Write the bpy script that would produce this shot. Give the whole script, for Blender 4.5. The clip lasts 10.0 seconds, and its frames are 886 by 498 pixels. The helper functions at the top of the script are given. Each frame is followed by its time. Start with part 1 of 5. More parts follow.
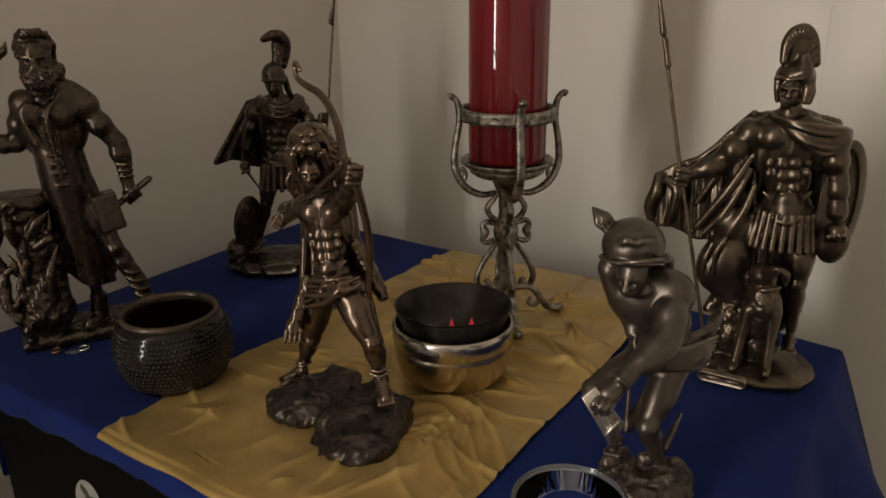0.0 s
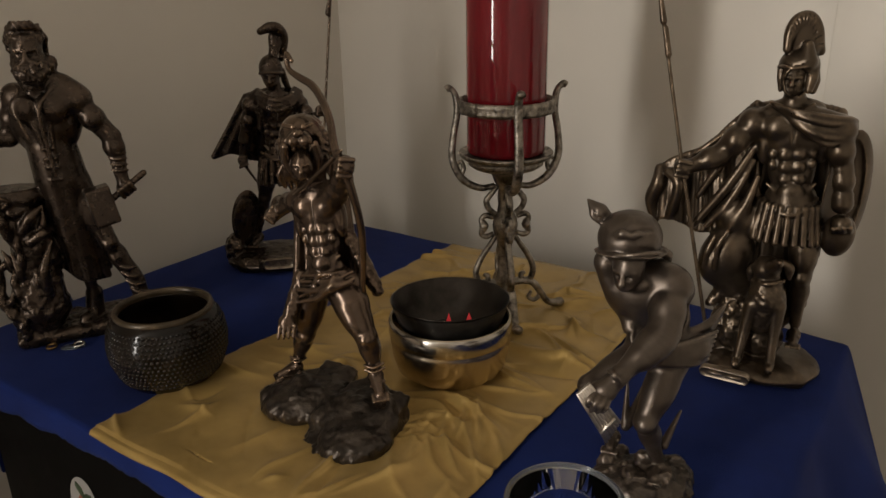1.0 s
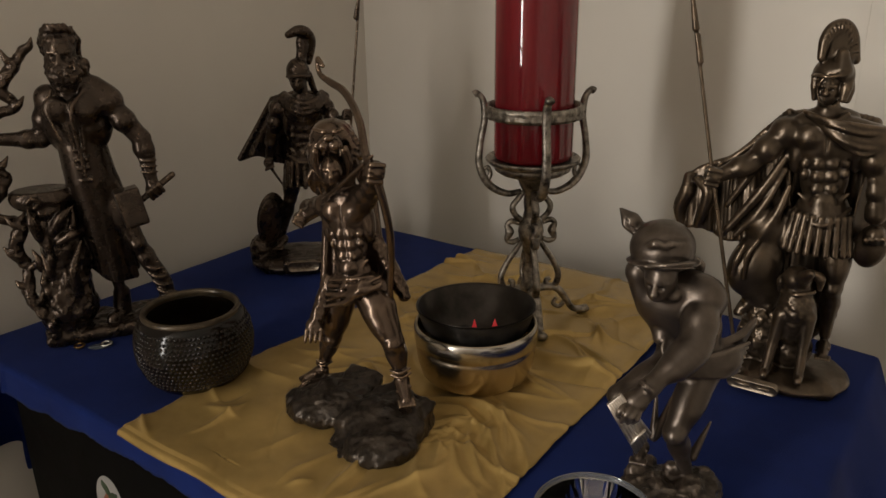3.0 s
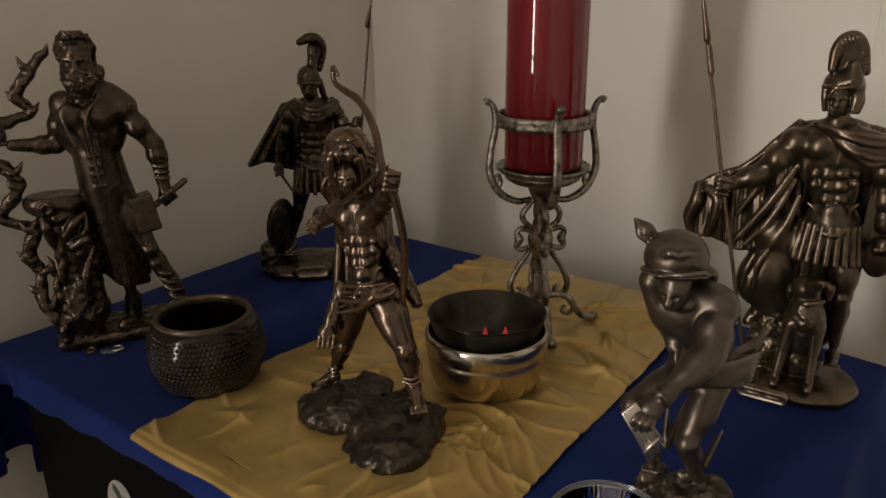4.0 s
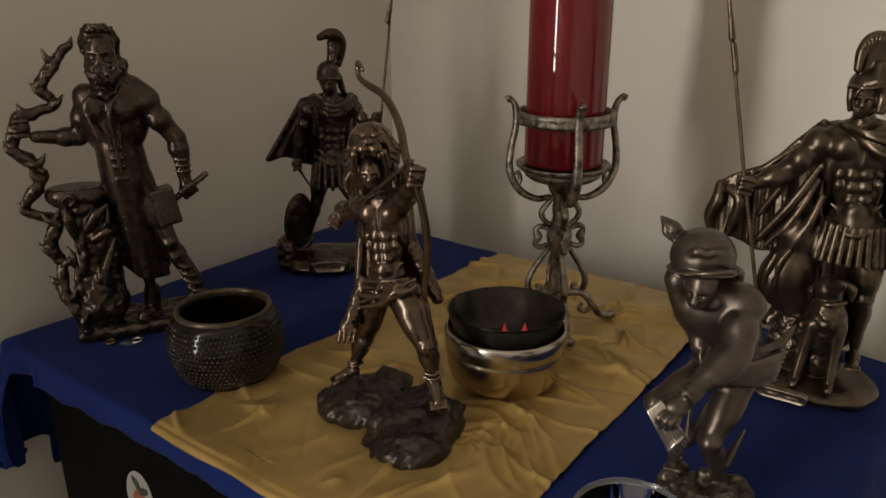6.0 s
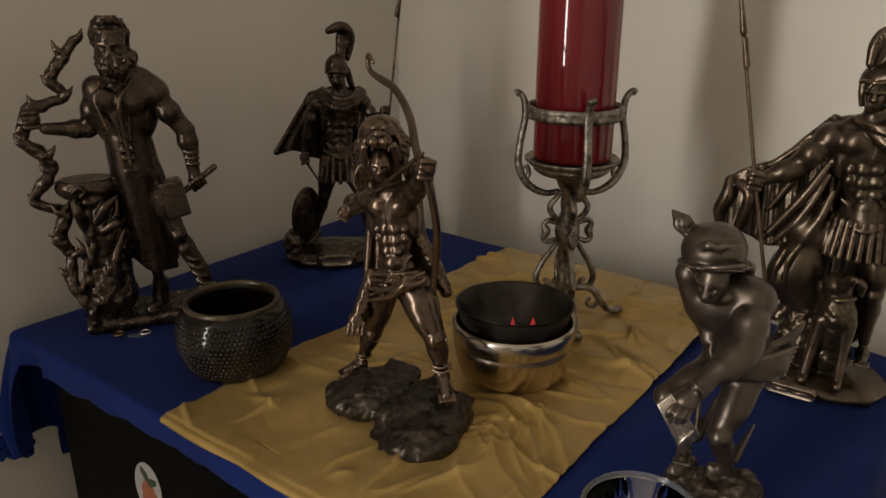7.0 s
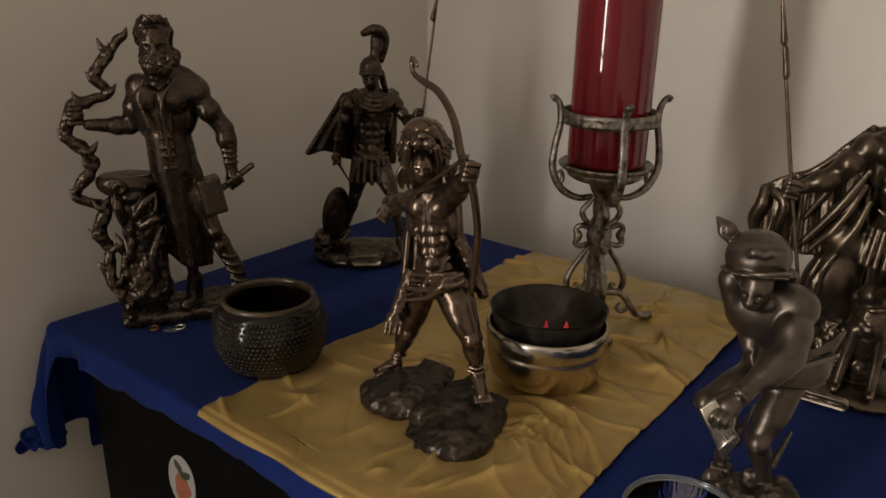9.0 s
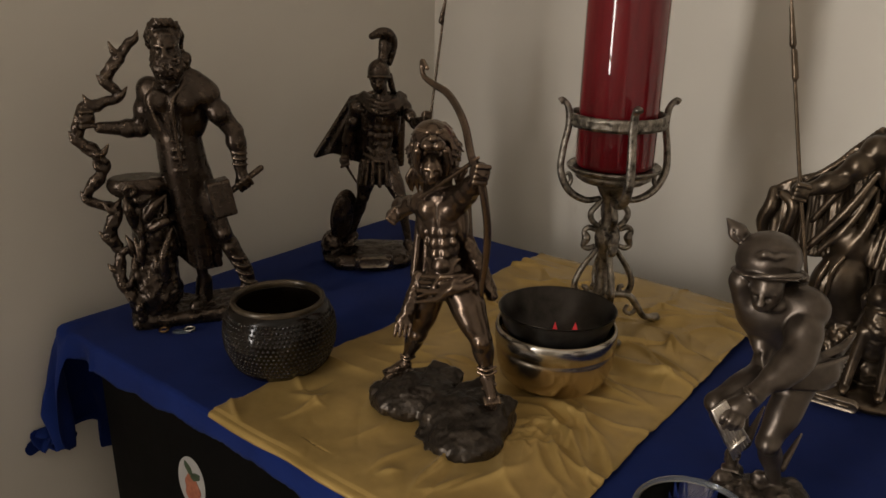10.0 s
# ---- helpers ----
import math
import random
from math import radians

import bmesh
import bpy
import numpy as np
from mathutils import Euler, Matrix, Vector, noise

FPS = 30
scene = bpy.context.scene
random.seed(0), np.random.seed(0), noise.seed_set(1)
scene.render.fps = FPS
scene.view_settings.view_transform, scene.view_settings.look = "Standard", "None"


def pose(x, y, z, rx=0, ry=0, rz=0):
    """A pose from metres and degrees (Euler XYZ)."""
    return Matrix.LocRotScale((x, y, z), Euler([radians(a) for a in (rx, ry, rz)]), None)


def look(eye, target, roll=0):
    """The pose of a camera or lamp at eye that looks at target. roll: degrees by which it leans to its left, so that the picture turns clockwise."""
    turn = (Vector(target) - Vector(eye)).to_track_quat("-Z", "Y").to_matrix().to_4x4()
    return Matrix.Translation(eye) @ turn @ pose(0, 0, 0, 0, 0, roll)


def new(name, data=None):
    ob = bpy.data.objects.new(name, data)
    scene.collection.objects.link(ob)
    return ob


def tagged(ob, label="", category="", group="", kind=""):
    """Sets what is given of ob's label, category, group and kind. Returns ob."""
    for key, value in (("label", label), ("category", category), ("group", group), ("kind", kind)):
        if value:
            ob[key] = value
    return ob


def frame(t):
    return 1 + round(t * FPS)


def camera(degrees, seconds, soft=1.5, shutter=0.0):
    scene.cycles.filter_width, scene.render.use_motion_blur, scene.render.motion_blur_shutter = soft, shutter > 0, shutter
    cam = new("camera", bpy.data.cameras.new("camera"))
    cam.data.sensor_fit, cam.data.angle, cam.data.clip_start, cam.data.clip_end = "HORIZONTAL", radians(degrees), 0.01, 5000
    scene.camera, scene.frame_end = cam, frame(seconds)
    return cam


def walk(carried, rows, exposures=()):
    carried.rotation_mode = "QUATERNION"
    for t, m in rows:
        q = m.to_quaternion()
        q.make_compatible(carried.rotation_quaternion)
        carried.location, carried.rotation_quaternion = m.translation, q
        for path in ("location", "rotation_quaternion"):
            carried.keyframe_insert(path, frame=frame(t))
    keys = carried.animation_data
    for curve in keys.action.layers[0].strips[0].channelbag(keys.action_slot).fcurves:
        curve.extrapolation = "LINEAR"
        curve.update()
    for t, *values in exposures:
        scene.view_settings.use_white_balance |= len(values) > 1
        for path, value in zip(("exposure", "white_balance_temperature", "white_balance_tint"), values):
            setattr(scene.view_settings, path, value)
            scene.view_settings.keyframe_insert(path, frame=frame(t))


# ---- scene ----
cam = camera(60.2, 10.0)
PATH = [
    (0, (0.576, -0.309, 1.12), (-0.483, 1.248, 0.447), -0.7),
    (0.5, (0.578, -0.302, 1.118), (-0.485, 1.25, 0.44), -0.8),
    (1, (0.579, -0.294, 1.115), (-0.496, 1.247, 0.43), -1.1),
    (1.5, (0.577, -0.29, 1.115), (-0.513, 1.238, 0.425), -1.2),
    (2, (0.572, -0.292, 1.116), (-0.528, 1.23, 0.426), -1.0),
    (3.5, (0.569, -0.302, 1.12), (-0.546, 1.215, 0.447), -0.7),
    (4, (0.565, -0.306, 1.122), (-0.552, 1.212, 0.454), -0.5),
    (4.5, (0.563, -0.306, 1.121), (-0.559, 1.21, 0.455), -0.3),
    (5, (0.561, -0.306, 1.12), (-0.564, 1.206, 0.451), -0.2),
    (5.5, (0.558, -0.309, 1.119), (-0.572, 1.199, 0.449), -0.1),
    (6, (0.556, -0.314, 1.121), (-0.576, 1.191, 0.447), 0.0),
    (7.5, (0.549, -0.319, 1.118), (-0.594, 1.172, 0.431), 0.4),
    (8, (0.543, -0.324, 1.119), (-0.606, 1.162, 0.432), 0.7),
    (8.5, (0.54, -0.332, 1.119), (-0.616, 1.15, 0.435), 1.0),
    (9, (0.539, -0.337, 1.12), (-0.624, 1.143, 0.443), 1.1),
    (9.5, (0.539, -0.338, 1.12), (-0.63, 1.14, 0.448), 1.0),
    (10, (0.537, -0.342, 1.12), (-0.636, 1.133, 0.45), 1.0),
]
walk(cam, [(t, look(eye, target, roll)) for t, eye, target, roll in PATH])

# ---- world, window light and exposure ----
EXPOSURE = 0.0
world = bpy.data.worlds.new("sky")
scene.world = world
world.use_nodes = True
wn = world.node_tree.nodes
sky = wn.new("ShaderNodeTexSky")
sky.sky_type = "NISHITA"
sky.sun_disc = False
sky.sun_elevation, sky.sun_rotation = radians(35), radians(200)
wn["Background"].inputs["Strength"].default_value = 0.08
world.node_tree.links.new(sky.outputs[0], wn["Background"].inputs[0])
scene.view_settings.exposure = EXPOSURE

WIN_X, WIN_Y, WIN_Z, WIN_W, WIN_H = -0.505, -2.75, 1.32, 0.46, 1.94
lamp = bpy.data.lights.new("window_light", "AREA")
lamp.shape, lamp.size, lamp.size_y, lamp.energy = "RECTANGLE", WIN_W, WIN_H, 74.0
lamp.color = (1.0, 0.945, 0.885)
new("window_light", lamp).matrix_world = look((WIN_X, WIN_Y + 0.02, WIN_Z), (WIN_X, 0, WIN_Z))


# ---- materials ----
def node_mat(name, base=(0.5, 0.5, 0.5), rough=0.5, metal=0.0, coat=0.0):
    m = bpy.data.materials.new(name)
    m.use_nodes = True
    b = m.node_tree.nodes["Principled BSDF"]
    b.inputs["Base Color"].default_value = (*base, 1)
    b.inputs["Roughness"].default_value = rough
    b.inputs["Metallic"].default_value = metal
    b.inputs["Coat Weight"].default_value = coat
    return m, m.node_tree.nodes, m.node_tree.links, b


def coords(n, l, scale=(1, 1, 1)):
    tc, mp = n.new("ShaderNodeTexCoord"), n.new("ShaderNodeMapping")
    mp.inputs["Scale"].default_value = scale
    l.new(tc.outputs["Object"], mp.inputs["Vector"])
    return mp.outputs[0]


def noise_tex(n, l, vec, scale, detail=4.0, rough=0.6):
    t = n.new("ShaderNodeTexNoise")
    t.inputs["Scale"].default_value, t.inputs["Detail"].default_value, t.inputs["Roughness"].default_value = scale, detail, rough
    l.new(vec, t.inputs["Vector"])
    return t.outputs["Fac"]


def ramp(n, l, fac, stops):
    r = n.new("ShaderNodeValToRGB")
    e = r.color_ramp.elements
    while len(e) < len(stops):
        e.new(0.5)
    for el, (p, c) in zip(e, stops):
        el.position, el.color = p, (*c, 1)
    l.new(fac, r.inputs[0])
    return r.outputs[0]


def bump(n, l, b, height, strength, distance):
    u = n.new("ShaderNodeBump")
    u.inputs["Strength"].default_value, u.inputs["Distance"].default_value = strength, distance
    l.new(height, u.inputs["Height"])
    l.new(u.outputs[0], b.inputs["Normal"])
    return u


def to_rough(n, l, b, fac, lo, hi):
    mr = n.new("ShaderNodeMapRange")
    mr.inputs[3].default_value, mr.inputs[4].default_value = lo, hi
    l.new(fac, mr.inputs[0])
    l.new(mr.outputs[0], b.inputs["Roughness"])


def mottled(name, dark, light, scale, rough, metal=0.0, bump_scale=400, bump_mm=0.2, strength=0.4, coat=0.0, stretch=(1, 1, 1)):
    m, n, l, b = node_mat(name, light, 0.5, metal, coat)
    v = coords(n, l, stretch)
    f = noise_tex(n, l, v, scale)
    l.new(ramp(n, l, f, [(0.3, dark), (0.7, light)]), b.inputs["Base Color"])
    g = noise_tex(n, l, v, bump_scale, 3)
    to_rough(n, l, b, f, rough[0], rough[1])
    bump(n, l, b, g, strength, bump_mm / 1000)
    return m


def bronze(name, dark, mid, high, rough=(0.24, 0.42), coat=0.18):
    """Cold-cast bronze: a dark patina, darkest in hollows and brighter on raised forms."""
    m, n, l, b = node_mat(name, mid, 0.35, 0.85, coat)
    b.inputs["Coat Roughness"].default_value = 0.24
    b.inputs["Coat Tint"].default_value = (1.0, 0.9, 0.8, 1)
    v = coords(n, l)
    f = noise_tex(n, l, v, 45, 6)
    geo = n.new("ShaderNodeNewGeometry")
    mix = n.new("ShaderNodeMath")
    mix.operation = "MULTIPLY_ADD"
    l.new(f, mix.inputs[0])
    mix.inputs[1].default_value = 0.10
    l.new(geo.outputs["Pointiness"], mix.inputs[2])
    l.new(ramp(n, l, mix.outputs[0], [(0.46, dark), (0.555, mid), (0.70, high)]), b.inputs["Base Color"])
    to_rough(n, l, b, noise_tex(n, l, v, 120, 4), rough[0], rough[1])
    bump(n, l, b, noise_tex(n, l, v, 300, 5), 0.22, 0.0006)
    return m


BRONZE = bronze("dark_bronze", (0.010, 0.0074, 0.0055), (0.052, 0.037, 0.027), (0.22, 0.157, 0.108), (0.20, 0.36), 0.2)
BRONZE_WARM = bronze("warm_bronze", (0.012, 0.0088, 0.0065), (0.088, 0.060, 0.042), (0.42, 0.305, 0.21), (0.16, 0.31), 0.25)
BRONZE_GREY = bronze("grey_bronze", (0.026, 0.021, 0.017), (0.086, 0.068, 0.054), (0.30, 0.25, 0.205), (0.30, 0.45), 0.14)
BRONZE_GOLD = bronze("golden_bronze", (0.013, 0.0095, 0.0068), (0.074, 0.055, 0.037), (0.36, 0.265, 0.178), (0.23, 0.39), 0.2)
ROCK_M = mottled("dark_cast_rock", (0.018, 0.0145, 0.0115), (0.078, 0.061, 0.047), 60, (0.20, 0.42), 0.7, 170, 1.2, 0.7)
PLATE_M = mottled("plate_metal", (0.13, 0.10, 0.075), (0.34, 0.28, 0.21), 90, (0.3, 0.5), 0.9)
WALL_M = mottled("wall_paint", (0.635, 0.595, 0.53), (0.685, 0.645, 0.575), 3, (0.62, 0.75), 0.0, 260, 0.25, 0.25)
ROOM_M = mottled("room_paint", (0.70, 0.66, 0.60), (0.74, 0.70, 0.64), 2, (0.7, 0.85))
CEILING_M = mottled("ceiling_paint", (0.87, 0.84, 0.79), (0.91, 0.88, 0.83), 2, (0.8, 0.9))
FLOOR_M = mottled("floor_wood", (0.035, 0.022, 0.014), (0.07, 0.045, 0.028), 6, (0.4, 0.6), stretch=(1, 8, 1))
BLACK_M = mottled("black_lacquer", (0.0012, 0.001, 0.0009), (0.0035, 0.003, 0.0025), 25, (0.45, 0.7), 0.0, 350, 0.3, 0.3)
BLACK_M.node_tree.nodes["Principled BSDF"].inputs["Specular IOR Level"].default_value = 0.05
PEWTER_M = mottled("antique_iron", (0.045, 0.037, 0.029), (0.46, 0.41, 0.345), 110, (0.26, 0.5), 0.9, 240, 1.2, 0.9)
DARK_IRON_M = mottled("black_iron", (0.012, 0.011, 0.010), (0.05, 0.045, 0.04), 60, (0.35, 0.6), 0.6, 200, 0.3, 0.3)
INNER_M = mottled("sooty_steel", (0.014, 0.012, 0.010), (0.06, 0.05, 0.042), 28, (0.22, 0.42), 0.8, 220, 0.3, 0.3)
BRASS_M = mottled("brass", (0.40, 0.33, 0.235), (0.54, 0.46, 0.345), 20, (0.16, 0.30), 1.0, 90, 0.4, 0.3, stretch=(1, 1, 0.15))
STEEL_M = mottled("steel_rim", (0.42, 0.39, 0.35), (0.55, 0.52, 0.47), 25, (0.15, 0.28), 1.0, 60, 0.3, 0.2)
GOLD_RING_M, *_ = node_mat("gold_ring", (0.24, 0.145, 0.06), 0.3, 1.0)
SILVER_M, *_ = node_mat("silver", (0.65, 0.64, 0.62), 0.2, 1.0)
REED_M = mottled("pipe_reeds", (0.38, 0.33, 0.28), (0.7, 0.64, 0.56), 120, (0.25, 0.4), 0.9)


def cloth_mat(name, dark, light, rough, sheen, weave, scale, strength):
    m, n, l, b = node_mat(name, light, rough)
    b.inputs["Sheen Weight"].default_value = sheen
    b.inputs["Specular IOR Level"].default_value = 0.12 if rough > 0.6 else 0.5
    v = coords(n, l)
    l.new(ramp(n, l, noise_tex(n, l, v, scale, 5), [(0.3, dark), (0.7, light)]), b.inputs["Base Color"])
    wv = []
    for axis in ("X", "Y"):
        w = n.new("ShaderNodeTexWave")
        w.bands_direction = axis
        w.inputs["Scale"].default_value, w.inputs["Distortion"].default_value = weave, 0.6
        l.new(v, w.inputs["Vector"])
        wv.append(w.outputs["Fac"])
    add = n.new("ShaderNodeMath")
    l.new(wv[0], add.inputs[0])
    l.new(wv[1], add.inputs[1])
    bump(n, l, b, add.outputs[0], strength, 0.0003)
    return m, n, l, b


BLUE_M, *_ = cloth_mat("blue_cloth", (0.0034, 0.0115, 0.080), (0.0056, 0.0185, 0.119), 0.85, 0.03, 260, 14, 0.35)
GOLD_M, gn, gl, gb = cloth_mat("gold_satin", (0.37, 0.245, 0.072), (0.51, 0.342, 0.112), 0.27, 0.05, 420, 18, 0.15)
gb.inputs["Metallic"].default_value = 0.45

CANDLE_M, cn, cl, cb = node_mat("red_wax_in_glass", (0.19, 0.004, 0.009), 0.45, 0.0, 1.0)
cb.inputs["Specular IOR Level"].default_value = 0.05
cb.inputs["Coat Roughness"].default_value = 0.025
cb.inputs["Subsurface Weight"].default_value = 0.15
cb.inputs["Subsurface Radius"].default_value = (0.012, 0.002, 0.002)
cv = coords(cn, cl, (1, 1, 0.12))
cl.new(ramp(cn, cl, noise_tex(cn, cl, cv, 55), [(0.3, (0.095, 0.0024, 0.006)), (0.7, (0.175, 0.005, 0.010))]), cb.inputs["Base Color"])

GLASS_M, ggn, ggl, ggb = node_mat("clear_glass", (0.97, 0.98, 0.99), 0.0)
ggb.inputs["Transmission Weight"].default_value = 1.0
ggb.inputs["IOR"].default_value = 1.14

RIM_M, rgn, rgl, rgb_ = node_mat("frosted_glass_rim", (0.50, 0.53, 0.55), 0.12)
rgb_.inputs["Transmission Weight"].default_value = 0.9

# glazed stoneware with rows of dimples
POT_M, pn, pl, pb = node_mat("glazed_stoneware", (0.017, 0.011, 0.007), 0.16)
pb.inputs["Specular IOR Level"].default_value = 0.30
pv = coords(pn, pl)
pl.new(ramp(pn, pl, noise_tex(pn, pl, pv, 40, 5), [(0.35, (0.003, 0.0021, 0.0015)), (0.7, (0.015, 0.0095, 0.0055))]), pb.inputs["Base Color"])
to_rough(pn, pl, pb, noise_tex(pn, pl, pv, 90, 4), 0.08, 0.2)
POT_RIM_M = mottled("worn_glaze_rim", (0.035, 0.025, 0.014), (0.09, 0.065, 0.038), 70, (0.25, 0.4), 0.4)

# Emission gives the red reflections in the dish a glow of their own.
FLAME_GLINT_M, en, el_, eb = node_mat("flame_glint", (0.3, 0.02, 0.01), 0.6)
eb.inputs["Emission Color"].default_value = (0.9, 0.05, 0.06, 1)
eb.inputs["Emission Strength"].default_value = 0.27
COAL_M = mottled("charcoal", (0.01, 0.009, 0.008), (0.05, 0.045, 0.04), 80, (0.7, 0.9))
STICKER_W, *_ = node_mat("sticker_white", (0.30, 0.285, 0.265), 0.45)
STICKER_R = mottled("sticker_red", (0.20, 0.045, 0.02), (0.34, 0.12, 0.06), 160, (0.4, 0.5))
STICKER_G, *_ = node_mat("sticker_green", (0.03, 0.05, 0.022), 0.45)


# ---- mesh helpers ----
def link_bm(name, bm, material, smooth=True):
    me = bpy.data.meshes.new(name)
    bm.normal_update()
    bm.to_mesh(me)
    bm.free()
    for m in material if isinstance(material, (list, tuple)) else [material]:
        me.materials.append(m)
    if smooth:
        me.shade_smooth()
    return new(name, me)


def part(name, bm, material, parent, label="", smooth=True):
    ob = link_bm(name, bm, material, smooth)
    ob.parent = parent
    return tagged(ob, label)


def empty(name, m, label, category, group=""):
    ob = new(name)
    ob.empty_display_size = 0.02
    ob.matrix_world = m
    return tagged(ob, label, category, group)


def box_bm(lo, hi, bevel=0.0):
    bm = bmesh.new()
    bmesh.ops.create_cube(bm, size=1.0)
    for v in bm.verts:
        v.co = Vector([a + (c + 0.5) * (b - a) for a, b, c in zip(lo, hi, v.co)])
    if bevel:
        bmesh.ops.bevel(bm, geom=bm.edges[:], offset=bevel, segments=2, affect="EDGES", profile=0.5)
    return bm


def lathe_bm(profile, steps=64, bm=None, wobble=0.0):
    """Turn a profile of (radius, z) round the z axis."""
    bm = bm or bmesh.new()
    rings = []
    for r, z in profile:
        if r < 1e-6:
            rings.append([bm.verts.new((0, 0, z))])
        else:
            rings.append([bm.verts.new((r * math.cos(a) * (1 + wobble * math.sin(2 * a + 9 * z)), r * math.sin(a), z))
                          for a in (2 * math.pi * i / steps for i in range(steps))])
    for a, b in zip(rings, rings[1:]):
        for i in range(steps):
            j = (i + 1) % steps
            if len(a) == 1 and len(b) == 1:
                continue
            if len(a) == 1:
                bm.faces.new((a[0], b[j], b[i]))
            elif len(b) == 1:
                bm.faces.new((a[i], a[j], b[0]))
            else:
                bm.faces.new((a[i], a[j], b[j], b[i]))
    bmesh.ops.recalc_face_normals(bm, faces=bm.faces[:])
    return bm


def smooth_path(points, per=8):
    """Catmull-Rom through the points."""
    p = [Vector(q) for q in points]
    p = [2 * p[0] - p[1]] + p + [2 * p[-1] - p[-2]]
    out = []
    for a, b, c, d in zip(p, p[1:], p[2:], p[3:]):
        for i in range(per):
            t = i / per
            out.append(0.5 * (2 * b + (c - a) * t + (2 * a - 5 * b + 4 * c - d) * t * t + (3 * b - a - 3 * c + d) * t ** 3))
    return out + [p[-2]]


def sweep_bm(path, radii, bm=None, sides=10, flat=1.0, closed_up=True):
    """A tube along a path; radii are given at even steps along it. flat squeezes it across its width."""
    bm = bm or bmesh.new()
    n = len(path)
    rings = []
    side = None
    for i, p in enumerate(path):
        ahead = (path[min(i + 1, n - 1)] - path[max(i - 1, 0)]).normalized()
        if side is None:
            side = ahead.orthogonal().normalized() if abs(ahead.z) > 0.9 else ahead.cross(Vector((0, 0, 1))).normalized()
        side = (side - ahead * side.dot(ahead)).normalized()
        up = ahead.cross(side)
        s = i / (n - 1) * (len(radii) - 1)
        k = min(int(s), len(radii) - 2)
        r = radii[k] + (radii[k + 1] - radii[k]) * (s - k)
        rings.append([bm.verts.new(p + side * (r * flat * math.cos(a)) + up * (r * math.sin(a))) for a in (2 * math.pi * j / sides for j in range(sides))])
    for a, b in zip(rings, rings[1:]):
        for i in range(sides):
            j = (i + 1) % sides
            bm.faces.new((a[i], a[j], b[j], b[i]))
    if closed_up:
        bm.faces.new(rings[0][::-1])
        bm.faces.new(rings[-1])
    bmesh.ops.recalc_face_normals(bm, faces=bm.faces[:])
    return bm


